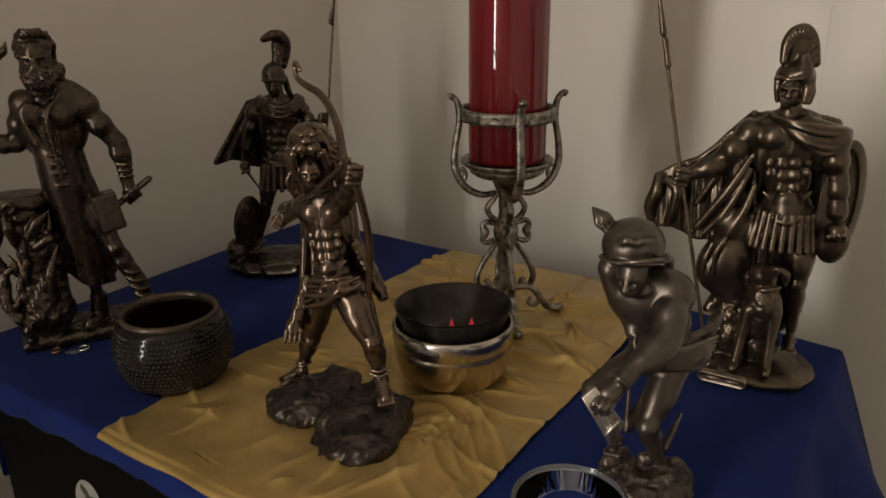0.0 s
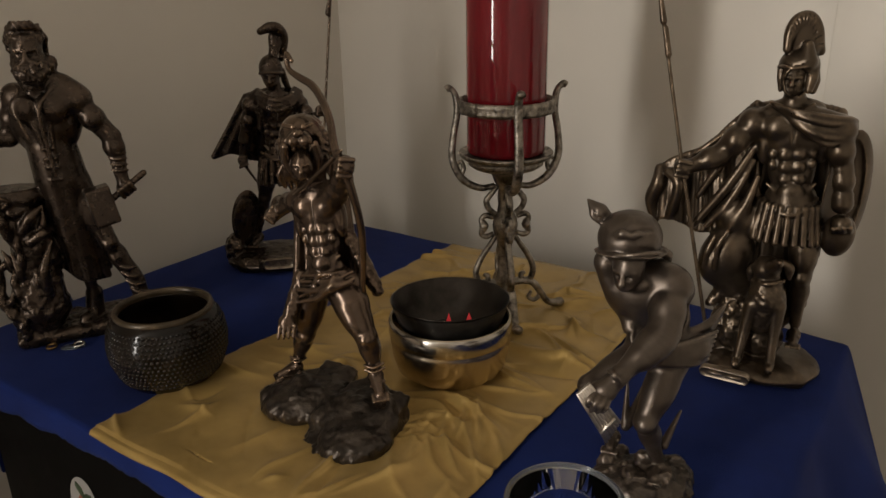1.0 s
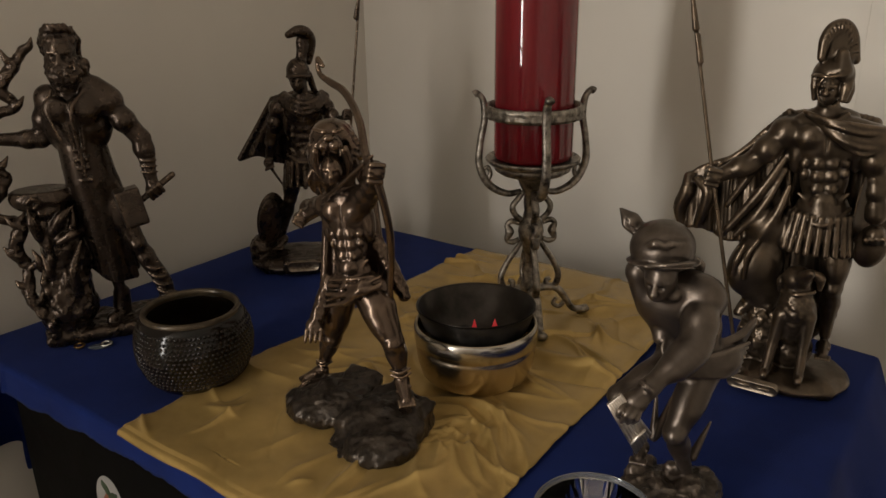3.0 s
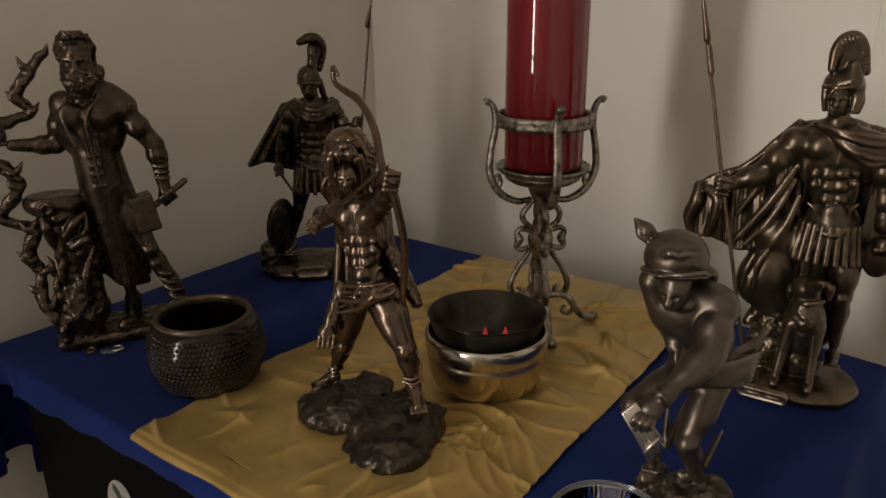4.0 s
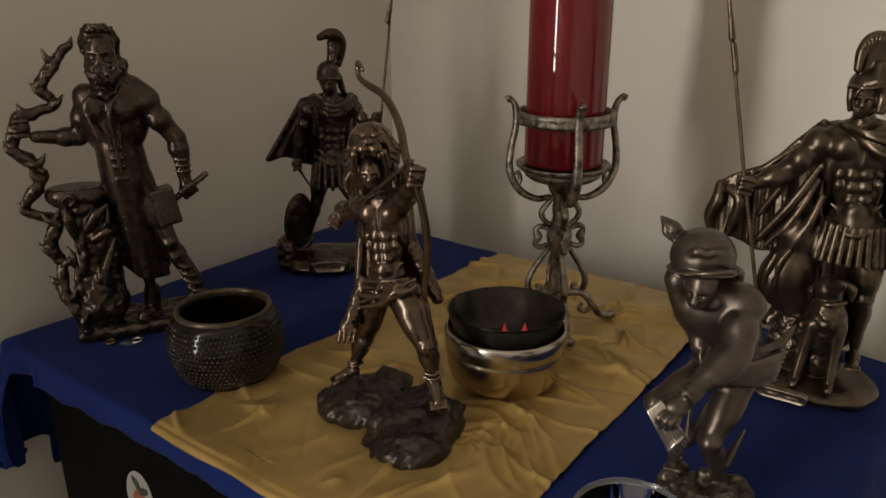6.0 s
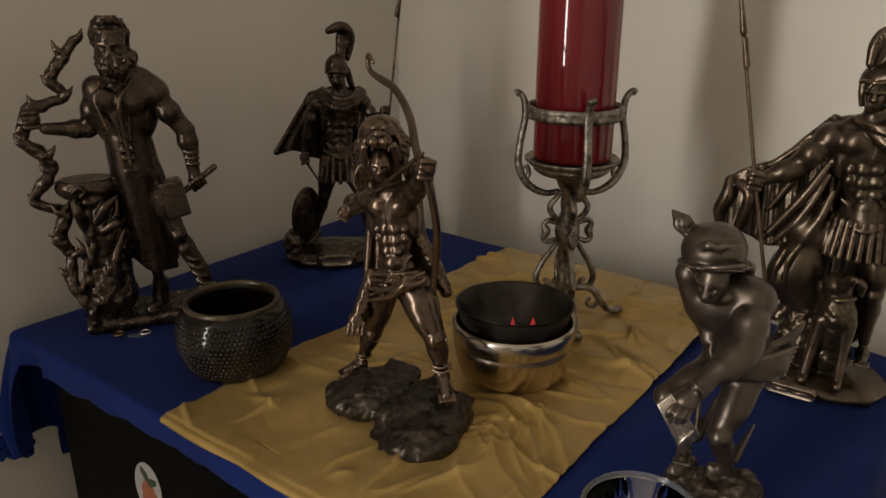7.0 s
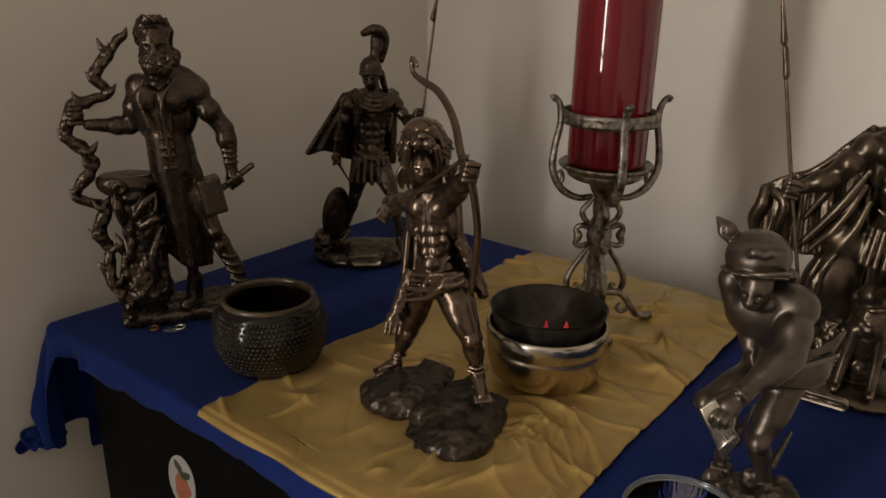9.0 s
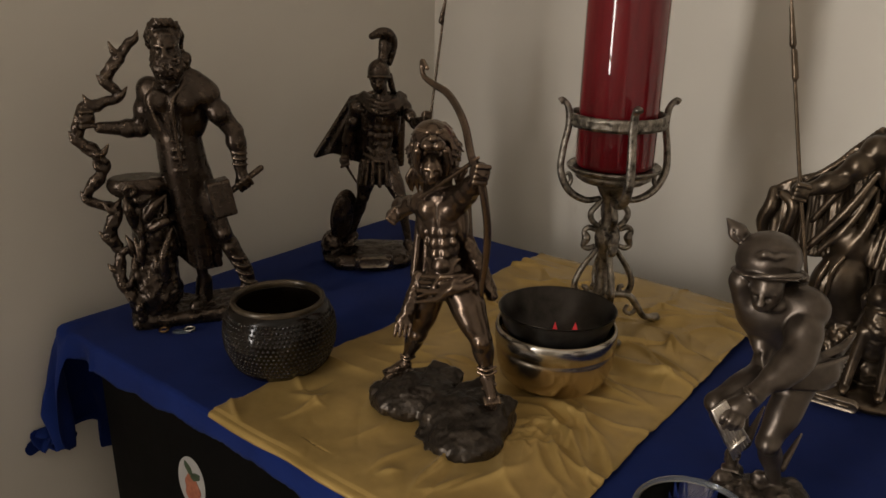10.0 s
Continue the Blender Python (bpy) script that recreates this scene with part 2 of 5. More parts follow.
# ---- sculpting: blended solids on a grid, skinned by surface nets ----
class Sculpt:
    def __init__(self, lo, hi, step=1.15, seed=1):
        """Bounds and step in millimetres."""
        self.lo, self.h = np.array(lo, np.float32), step
        self.axes = [np.arange(a, b + step, step, dtype=np.float32) for a, b in zip(lo, hi)]
        self.f = np.full([len(a) for a in self.axes], 9.0, np.float32)
        rng = np.random.default_rng(seed)
        self.lattice = rng.uniform(-1, 1, (24, 24, 24)).astype(np.float32)

    def _part(self, lo, hi, margin):
        sl = []
        for a, l0, h0 in zip(self.axes, lo, hi):
            i, j = np.searchsorted(a, l0 - margin), np.searchsorted(a, h0 + margin)
            sl.append(slice(max(i - 1, 0), min(j + 1, len(a))))
        grid = np.meshgrid(*[a[s] for a, s in zip(self.axes, sl)], indexing="ij", sparse=True)
        return tuple(sl), grid

    def ripple(self, g, size):
        """Uneven lumps of about the given size, from about -1 to 1."""
        out, amp = 0, 1.0
        for octave in range(3):
            q = [a / (size * 0.75) * 2.1 ** octave + 7.3 * octave for a in g]
            i = [np.floor(a).astype(int) for a in q]
            w = [(a - b) ** 2 * (3 - 2 * (a - b)) for a, b in zip(q, i)]
            v = 0
            for dx in (0, 1):
                for dy in (0, 1):
                    for dz in (0, 1):
                        c = self.lattice[(i[0] + dx) % 24, (i[1] + dy) % 24, (i[2] + dz) % 24]
                        v = v + c * (w[0] if dx else 1 - w[0]) * (w[1] if dy else 1 - w[1]) * (w[2] if dz else 1 - w[2])
            out, amp = out + amp * v, amp * 0.5
        return out

    def _add(self, sl, d, k, cut=False):
        cur = self.f[sl]
        if cut:
            d = -d
            hh = np.clip(0.5 - 0.5 * (cur - d) / k, 0, 1)
            self.f[sl] = cur + (d - cur) * hh + k * hh * (1 - hh)
        else:
            hh = np.clip(0.5 + 0.5 * (cur - d) / k, 0, 1)
            self.f[sl] = cur + (d - cur) * hh - k * hh * (1 - hh)

    def cap(self, a, b, ra, rb=None, k=3.0, cut=False, rough=0.0, size=8.0):
        rb = ra if rb is None else rb
        a, b, m = np.array(a, np.float32), np.array(b, np.float32), max(ra, rb) + k + 3
        sl, g = self._part(np.minimum(a, b), np.maximum(a, b), m)
        ab = b - a
        t = np.clip(sum((q - o) * c for q, o, c in zip(g, a, ab)) / max(float(ab @ ab), 1e-6), 0, 1)
        d = np.sqrt(sum((q - o - c * t) ** 2 for q, o, c in zip(g, a, ab))) - (ra + (rb - ra) * t)
        if rough:
            d = d + rough * self.ripple(g, size)
        self._add(sl, d, k, cut)

    def bars(self, segments, k=2.0, cut=False, rough=0.0, size=6.0):
        """Tapered bars (a, b, ra, rb) joined hard to one another, then blended in as one."""
        pts = np.array([[*p] for seg in segments for p in seg[:2]], np.float32)
        big = max(max(seg[2], seg[3]) for seg in segments) + k + 3
        sl, g = self._part(pts.min(0), pts.max(0), big)
        d = np.full([a.size for a in g], 60.0, np.float32)
        for a, b, ra, rb in segments:
            a, b = np.array([*a], np.float32), np.array([*b], np.float32)
            sub = []
            for q, l0, h0 in zip(g, np.minimum(a, b), np.maximum(a, b)):
                q = q.ravel()
                i, j = np.searchsorted(q, l0 - big), np.searchsorted(q, h0 + big)
                sub.append(slice(max(i - 1, 0), j + 1))
            gg = [g[0][sub[0]], g[1][:, sub[1]], g[2][:, :, sub[2]]]
            ab = b - a
            t = np.clip(sum((q - o) * c for q, o, c in zip(gg, a, ab)) / max(float(ab @ ab), 1e-6), 0, 1)
            e = np.sqrt(sum((q - o - c * t) ** 2 for q, o, c in zip(gg, a, ab))) - (ra + (rb - ra) * t)
            d[tuple(sub)] = np.minimum(d[tuple(sub)], e)
        if rough:
            d = d + rough * self.ripple(g, size)
        self._add(sl, d, k, cut)

    def tube(self, points, radii, k=2.0, cut=False, per=5, rough=0.0, size=6.0):
        path = smooth_path(points, per) if len(points) > 2 else [Vector(p) for p in points]
        n = len(path) - 1

        def r(i):
            s = i / n * (len(radii) - 1)
            j = min(int(s), len(radii) - 2)
            return radii[j] + (radii[j + 1] - radii[j]) * (s - j)
        self.bars([(path[i], path[i + 1], r(i), r(i + 1)) for i in range(n)], k, cut, rough, size)

    def ell(self, c, r, turn=None, k=3.0, cut=False, rough=0.0, size=8.0):
        """turn: a 3 x 3 matrix whose columns are the ellipsoid's own axes."""
        c, big = np.array(c, np.float32), max(r) + k + 3
        sl, g = self._part(c - big, c + big, 0)
        q = [a - o for a, o in zip(g, c)]
        if turn is not None:
            q = [sum(float(turn[i][j]) * q[i] for i in range(3)) for j in range(3)]
        k0 = np.sqrt(sum((a / s) ** 2 for a, s in zip(q, r)))
        k1 = np.sqrt(sum((a / (s * s)) ** 2 for a, s in zip(q, r))) + 1e-6
        d = k0 * (k0 - 1) / k1
        if rough:
            d = d + rough * self.ripple(g, size)
        self._add(sl, d, k, cut)

    def block(self, c, half, turn=None, rnd=1.0, k=1.0, cut=False, rough=0.0, size=8.0):
        c, big = np.array(c, np.float32), float(np.linalg.norm(half)) + k + 3
        sl, g = self._part(c - big, c + big, 0)
        q = [a - o for a, o in zip(g, c)]
        if turn is not None:
            q = [sum(float(turn[i][j]) * q[i] for i in range(3)) for j in range(3)]
        e = [np.abs(a) - s + rnd for a, s in zip(q, half)]
        d = np.sqrt(sum(np.maximum(a, 0) ** 2 for a in e)) + np.minimum(np.maximum(np.maximum(e[0], e[1]), e[2]), 0) - rnd
        if rough:
            d = d + rough * self.ripple(g, size)
        self._add(sl, d, k, cut)

    def sheet(self, top, hem, thick, folds, depth, k=2.0):
        """Cloth hung between two lines of points (top and hem), with folds running down it."""
        top, hem = smooth_path(top, 8), smooth_path(hem, 8)
        n, segs = 54, []
        for i in range(n + 1):
            s = i / n
            a, b = top[round(s * (len(top) - 1))], hem[round(s * (len(hem) - 1))]
            w = math.sin(s * folds * 2 * math.pi) + 0.35 * math.sin(s * folds * 4.7 * math.pi + 1)
            off = Vector((0, depth * w, 0))
            mid = a.lerp(b, 0.5) + off * 0.9
            segs += [(a + off * 0.35, mid, thick * (1 + 0.1 * w), thick), (mid, b + off, thick, thick * (1.0 + 0.2 * w))]
        self.bars(segs, k)

    def level(self, z=0.0):
        """Cut flat below z."""
        g = self.axes[2][None, None, :]
        self.f = np.maximum(self.f, z - g)

    def mesh_data(self):
        f, h = self.f, self.h
        for ax in range(3):
            sl = [slice(None)] * 3
            for e in (0, -1):
                sl[ax] = e
                f[tuple(sl)] = np.maximum(f[tuple(sl)], 0.2)
        inside = f < 0
        c = np.zeros([s - 1 for s in f.shape], np.int8)
        for dx in (0, 1):
            for dy in (0, 1):
                for dz in (0, 1):
                    c += inside[dx:f.shape[0] - 1 + dx, dy:f.shape[1] - 1 + dy, dz:f.shape[2] - 1 + dz]
        cells = np.argwhere((c > 0) & (c < 8))
        index = np.full(c.shape, -1, np.int64)
        index[tuple(cells.T)] = np.arange(len(cells))
        pos, cnt = np.zeros((len(cells), 3)), np.zeros(len(cells))
        corners = [np.array(q) for q in ((0, 0, 0), (1, 0, 0), (0, 1, 0), (1, 1, 0), (0, 0, 1), (1, 0, 1), (0, 1, 1), (1, 1, 1))]
        for p in corners:
            for ax in range(3):
                if p[ax]:
                    continue
                q = p.copy()
                q[ax] = 1
                fa, fb = f[tuple((cells + p).T)], f[tuple((cells + q).T)]
                hit = (fa < 0) != (fb < 0)
                t = np.where(hit, fa / np.where(hit, fa - fb, 1), 0)
                pos += hit[:, None] * (p + t[:, None] * (q - p))
                cnt += hit
        verts = (cells + pos / cnt[:, None]) * h + self.lo
        faces = []
        for ax in range(3):
            u, v = (ax + 1) % 3, (ax + 2) % 3
            sl0, sl1 = [slice(None)] * 3, [slice(None)] * 3
            sl0[ax], sl1[ax] = slice(0, -1), slice(1, None)
            a, b = inside[tuple(sl0)], inside[tuple(sl1)]
            e = np.argwhere(a != b)
            e = e[(e[:, u] > 0) & (e[:, v] > 0) & (e[:, u] < f.shape[u] - 1) & (e[:, v] < f.shape[v] - 1)]
            flip = b[tuple(e.T)]
            du, dv = np.eye(3, dtype=int)[u], np.eye(3, dtype=int)[v]
            quad = np.stack([index[tuple((e - o).T)] for o in (du + dv, dv, 0 * du, du)], 1)
            quad[flip] = quad[flip][:, ::-1]
            faces.append(quad)
        return verts / 1000.0, np.concatenate(faces)


def statue(sc, material, m, label, extra=None, ground=None):
    """Skin a sculpt as one statue. extra: (bmesh, material) pieces of the same casting, such as its name plate."""
    v, q = sc.mesh_data()
    me = bpy.data.meshes.new("statue")
    me.from_pydata(v.tolist(), [], q.tolist())
    me.materials.append(material)
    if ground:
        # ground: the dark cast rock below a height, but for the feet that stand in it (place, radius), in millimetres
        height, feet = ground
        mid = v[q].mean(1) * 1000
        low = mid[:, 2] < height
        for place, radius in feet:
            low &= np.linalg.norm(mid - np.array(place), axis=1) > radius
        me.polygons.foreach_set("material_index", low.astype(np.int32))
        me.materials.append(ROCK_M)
    first = len(me.materials)
    if extra:
        bm = bmesh.new()
        bm.from_mesh(me)
        for n, (piece, mat_) in enumerate(extra):
            me.materials.append(mat_)
            for fc in piece.faces:
                fc.material_index = n + first
            tmp = bpy.data.meshes.new("piece")
            piece.to_mesh(tmp)
            piece.free()
            bm.from_mesh(tmp)
            bpy.data.meshes.remove(tmp)
        bm.to_mesh(me)
        bm.free()
    me.shade_smooth()
    ob = new("statue", me)
    ob.matrix_world = m
    return tagged(ob, label, "statue", "bronze figures on the altar")


def basis(side, up):
    """Columns: side, front, up, made square. The front faces the viewer's side (-y) when side is +x."""
    s, u = Vector(side).normalized(), Vector(up).normalized()
    s = (s - u * s.dot(u)).normalized()
    fr = u.cross(s)
    return [[s[i], fr[i], u[i]] for i in range(3)]


def torso(S, pelvis, neck, side, w, abs_=True):
    """A muscled trunk from pelvis to neck; w is the half width of the shoulders; side runs to the viewer's right."""
    B = basis(side, Vector(neck) - Vector(pelvis))
    L = (Vector(neck) - Vector(pelvis)).length

    def P(s, f, u):
        return Vector([pelvis[i] + B[i][0] * s * w - B[i][1] * f * w + B[i][2] * u * L for i in range(3)])
    S.ell(P(0, 0, 0.04), (w * 0.62, w * 0.45, L * 0.20), B, 3)
    S.ell(P(0, 0, 0.36), (w * 0.56, w * 0.40, L * 0.30), B, 4)
    S.ell(P(0, -0.02, 0.68), (w * 0.76, w * 0.50, L * 0.30), B, 5)
    S.ell(P(0, -0.05, 0.88), (w * 0.72, w * 0.34, L * 0.12), B, 5)
    for q in (-1, 1):
        S.ell(P(q * 0.33, 0.27, 0.745), (w * 0.38, w * 0.25, L * 0.125), B, 1.6)
        S.ell(P(q * 0.66, -0.05, 0.60), (w * 0.20, w * 0.32, L * 0.22), B, 3)
        if abs_:
            for n, u in enumerate((0.50, 0.38, 0.26)):
                S.ell(P(q * 0.16, 0.37 - 0.01 * n, u), (w * 0.15, w * 0.09, L * 0.055), B, 2.0)
            for u in (0.50, 0.40):
                S.ell(P(q * 0.45, 0.26, u), (w * 0.11, w * 0.10, L * 0.05), B, 1.2)
            S.cap(P(q * 0.56, 0.14, 0.20), P(q * 0.1, 0.33, 0.04), 1.4, 1.0, 3.0)
    S.cap(P(0, 0.46, 0.80), P(0, 0.50, 0.20), 0.9, 0.7, 1.2, cut=True)
    if abs_:
        S.ell(P(0, 0.36, 0.13), (w * 0.30, w * 0.16, L * 0.10), B, 1.6)
    return P, B


def arm(S, sh, el, wr, r, k=2.5):
    S.ell(sh, (r * 1.25,) * 3, None, 6)
    S.cap(sh, el, r * 1.05, r * 0.82, k)
    mid = Vector(sh).lerp(Vector(el), 0.5)
    S.ell(mid + Vector((0, -r * 0.25, 0)), (r * 1.08,) * 3, None, 3)
    S.cap(el, wr, r * 0.86, r * 0.56, 2)
    S.ell(Vector(el).lerp(Vector(wr), 0.3), (r * 0.95,) * 3, None, 2.5)


def fist(S, c, r, along=(0, 0, 1)):
    """A closed hand; along: the axis that the fingers wrap round."""
    a = Vector(along).normalized()
    S.ell(c, (r, r, r), None, 1.5)
    out = a.cross(Vector((1, 0.3, 0))).normalized()
    if out.y > 0:
        out = -out
    for n in range(4):
        q = Vector(c) + a * ((n - 1.5) * r * 0.52) + out * (r * 0.62)
        sd = a.cross(out)
        S.cap(q - sd * r * 0.6, q + sd * r * 0.55, r * 0.30, r * 0.27, 0.5)


def leg(S, hip, knee, ankle, r):
    S.cap(hip, knee, r * 1.12, r * 0.70, 4)
    S.ell(Vector(hip).lerp(Vector(knee), 0.45) + Vector((0, -r * 0.2, 0)), (r * 1.0, r * 0.95, r * 1.8), basis((1, 0, 0), Vector(hip) - Vector(knee)), 3)
    S.ell(Vector(knee) + Vector((0, -r * 0.35, 0)), (r * 0.52, r * 0.5, r * 0.6), None, 1.5)
    S.cap(knee, ankle, r * 0.66, r * 0.40, 2.5)
    S.ell(Vector(knee).lerp(Vector(ankle), 0.33) + Vector((0, r * 0.25, 0)), (r * 0.72, r * 0.70, r * 1.2), basis((1, 0, 0), Vector(knee) - Vector(ankle)), 2.5)


def foot(S, ankle, toe, r):
    S.cap(ankle, toe, r, r * 0.62, 2.5)
    d = (Vector(toe) - Vector(ankle)).normalized()
    sd = d.cross(Vector((0, 0, 1))).normalized()
    for n in range(5):
        q = Vector(toe) + sd * (n - 2) * r * 0.42
        S.cap(q, q + d * r * 0.8, r * 0.27, r * 0.24, 0.4)
    for t in (0.1, 0.5):
        q = Vector(ankle).lerp(Vector(toe), t)
        S.cap(q + sd * r * 0.8, q - sd * r * 0.8 + Vector((0, 0, r * 0.5)), r * 0.22, k=0.4)


def head(S, c, r, look_at=(0, -1, 0)):
    f = Vector(look_at).normalized()
    up = Vector((0, 0, 1))
    sd = f.cross(up).normalized()
    c = Vector(c)
    S.ell(c, (r * 0.80, r * 0.95, r * 1.12), None, 2)
    S.ell(c + f * r * 0.35 - up * r * 0.55, (r * 0.52, r * 0.5, r * 0.52), None, 1.5)
    S.cap(c + f * r * 0.92 + up * r * 0.15, c + f * r * 1.06 - up * r * 0.18, r * 0.13, r * 0.19, 0.7)
    for q in (-1, 1):
        S.ell(c + f * r * 0.92 + sd * q * r * 0.32 + up * r * 0.06, (r * 0.20, r * 0.17, r * 0.13), None, 0.8, cut=True)
        S.cap(c + f * r * 0.86 + sd * q * r * 0.14 + up * r * 0.28, c + f * r * 0.72 + sd * q * r * 0.55 + up * r * 0.26, r * 0.11, r * 0.09, 0.8)
    S.cap(c + f * r * 0.98 + sd * r * 0.22 - up * r * 0.50, c + f * r * 0.98 - sd * r * 0.22 - up * r * 0.50, r * 0.07, k=0.5, cut=True)
    return f, sd, up


def kilt(S, centre, rx, ry, drop, n, flare=1.15):
    """Leather strips of a soldier's skirt round a centre."""
    c = Vector(centre)
    S.cap(c, c - Vector((0, 0, drop * 0.55)), rx * 0.82, rx * 0.85, 3)
    for i in range(n):
        a = 2 * math.pi * i / n
        p = c + Vector((math.cos(a) * rx, math.sin(a) * ry, 0))
        q = c + Vector((math.cos(a) * rx * flare, math.sin(a) * ry * flare, -drop))
        S.cap(p, q, 3.2, 3.0, 0.7)
        S.ell(q, (1.5, 1.5, 1.5), None, 0.5)


# ---- the room ----
LEFT_X, BACK_Y = -0.335, 0.72
def wall(name, lo, hi, material=None, label="plain beige painted wall out of view"):
    return tagged(link_bm(name, box_bm(lo, hi), material or WALL_M, False), label, "wall", "", "structure")


SEAM_X = 0.432
wall("wall_back", (LEFT_X - 0.1, BACK_Y, 0.0), (SEAM_X - 0.002, BACK_Y + 0.1, 2.5), label="beige painted wall panel behind the altar table")
wall("wall_back_panel", (SEAM_X + 0.002, BACK_Y, 0.0), (1.9, BACK_Y + 0.1, 2.5), label="beige painted wall panel beyond a narrow seam")
wall("wall_seam", (SEAM_X - 0.002, BACK_Y + 0.0010, 0.0), (SEAM_X + 0.002, BACK_Y + 0.09, 2.5), label="narrow vertical seam between wall panels")
# Lengthened out of view so that its end cuts off part of the window light.
wall("wall_left", (LEFT_X - 0.1, -1.90, 0.0), (LEFT_X, BACK_Y, 2.5), label="beige painted side wall beside the altar table, lengthened out of view")
# Unseen walls added to close the room: the return screens light, others bounce it.
wall("unseen_wall_return", (-1.9, -1.90, 0.0), (LEFT_X - 0.1, -1.80, 2.5), ROOM_M)
wall("wall_far_side", (-2.0, -2.9, 0.0), (-1.9, -1.80, 2.5), ROOM_M)
wall("wall_right", (1.9, -2.9, 0.0), (2.0, BACK_Y + 0.1, 2.5), ROOM_M)
# the window wall, with its opening
wx0, wx1, wz0, wz1 = WIN_X - WIN_W / 2, WIN_X + WIN_W / 2, WIN_Z - WIN_H / 2, WIN_Z + WIN_H / 2
wall("wall_window_side", (-1.9, -2.9, 0.0), (wx0, -2.8, 2.5), ROOM_M)
wall("wall_window_other_side", (wx1, -2.9, 0.0), (1.9, -2.8, 2.5), ROOM_M)
wall("wall_under_window", (wx0, -2.9, 0.0), (wx1, -2.8, wz0), ROOM_M)
wall("wall_over_window", (wx0, -2.9, wz1), (wx1, -2.8, 2.5), ROOM_M)
# Unseen too; the dark floor and pale ceiling tune the bounced light.
tagged(link_bm("floor", box_bm((-2.0, -2.9, -0.1), (2.0, 0.82, 0.0)), FLOOR_M, False), "brown wooden floor", "floor", "", "structure")
tagged(link_bm("ceiling", box_bm((-2.0, -2.9, 2.5), (2.0, 0.82, 2.6)), CEILING_M, False), "plain painted ceiling", "ceiling", "", "structure")

# ---- the table under its cloths ----
TOP = 0.745
TX0, TX1, TY0, TY1 = -0.272, 0.513, 0.0, 0.512
table = empty("altar_table", pose(0, 0, 0), "black lacquered cabinet table under blue and gold cloths", "table")
part("tabletop", box_bm((TX0, TY0, TOP - 0.022), (TX1, TY1, TOP), 0.003), BLACK_M, table)
part("body", box_bm((-0.213, 0.004, 0.06), (0.47, TY1 - 0.01, TOP - 0.022), 0.003), BLACK_M, table)
part("plinth", box_bm((-0.20, 0.02, 0.0), (0.455, TY1 - 0.02, 0.06), 0.002), BLACK_M, table)


def fold_over(x, y, left, right, front, lift):
    """Where a point of a cloth lies that is spread over the table and hangs down its edges."""
    z, ox, oy = TOP + lift, x, y
    rad = 0.006
    if x < left:
        e = left - x
        ox, z = left - min(e, rad) * 0.8 - max(0, e - rad) * 0.30, z - max(0, e - rad * 0.6)
    elif x > right:
        e = x - right
        ox, z = right + min(e, rad) * 0.8 + max(0, e - rad) * 0.22, z - max(0, e - rad * 0.6)
    if y < front:
        e = front - y
        oy, z = front - min(e, rad) * 0.8 - max(0, e - rad) * 0.1, z - max(0, e - rad * 0.6)
    return Vector((ox, oy, z))


def grid_bm(nx, ny, place):
    bm = bmesh.new()
    vs = [[bm.verts.new(place(i / nx, j / ny)) for j in range(ny + 1)] for i in range(nx + 1)]
    for i in range(nx):
        for j in range(ny):
            bm.faces.new((vs[i][j], vs[i + 1][j], vs[i + 1][j + 1], vs[i][j + 1]))
    return bm


def n1(x, y, z=0.0):
    return noise.noise(Vector((x, y, z)))


def blue_place(s, t):
    x = TX0 - 0.205 + s * (TX1 - TX0 + 0.205 + 0.130)
    ragged = 0.004 * n1(x * 30, 3.1) + 0.0016 * n1(x * 180, 7.7)
    long = max(0.0, min(1.0, (-0.250 - x) / 0.03))
    y0, y1 = -0.030 - 0.125 * long * long * (3 - 2 * long) + ragged + 0.010 * n1(x * 7, 1.3), 0.554 + 0.003 * n1(x * 12, 9.0) - 0.095 * max(0, x - 0.1)
    y = y0 + t * (y1 - y0)
    p = fold_over(x, y, TX0, TX1, TY0, 0.002)
    hem = TOP - 0.156 - 0.045 * max(0.0, min(1.0, y / 0.06)) + 0.012 * n1(x * 30, y * 30, 6.0)
    if p.z < hem and x < 0:
        p.z = hem + 0.03 * (p.z - hem)
    if y < TY0 and x < -0.2:
        p.y -= 0.012 * math.sin(x * 90) * min(1.0, (TY0 - y) / 0.06)
    inside = max(0.0, min(1.0, (x - TX0) * 12)) * max(0.0, min(1.0, (y + 0.01) * 20))
    p.z += 0.0010 * inside * n1(x * 9, y * 9, 4.0) + 0.0004 * inside * n1(x * 40, y * 40, 2.0)
    if x < TX0:
        d = TX0 - x
        near = max(0.0, 1 - abs(y) / 0.09)
        p.x += -0.12 * d * (0.5 + 0.5 * math.sin(y * 70 + 0.6)) + 0.05 * d * n1(y * 60, d * 30) - 0.10 * math.sin(min(1.0, d / 0.12) * math.pi) * 0.22 * near
        p.y += 0.10 * d * math.sin(y * 45 + 1.0) + 0.07 * d * n1(y * 25, d * 25, 4.0)
        p.z += 0.05 * d * math.sin(y * 55 + 0.4) + 0.008 * n1(y * 45, 2.2) * min(1.0, d / 0.1)
        p.x = max(p.x, LEFT_X + 0.006)
    if x > TX1:
        d = x - TX1
        p.x += 0.30 * d + 0.14 * d * math.sin(y * 34 + 0.5)
        p.y += 0.08 * d * math.sin(y * 30)
        p.z += 0.010 * n1(y * 20, 5.0) * min(1.0, d / 0.1)
    return p


cloth = link_bm("blue_cloth", grid_bm(250, 150, blue_place), BLUE_M)
tagged(cloth, "royal blue cotton cloth with ragged hem draped over the table", "tablecloth")
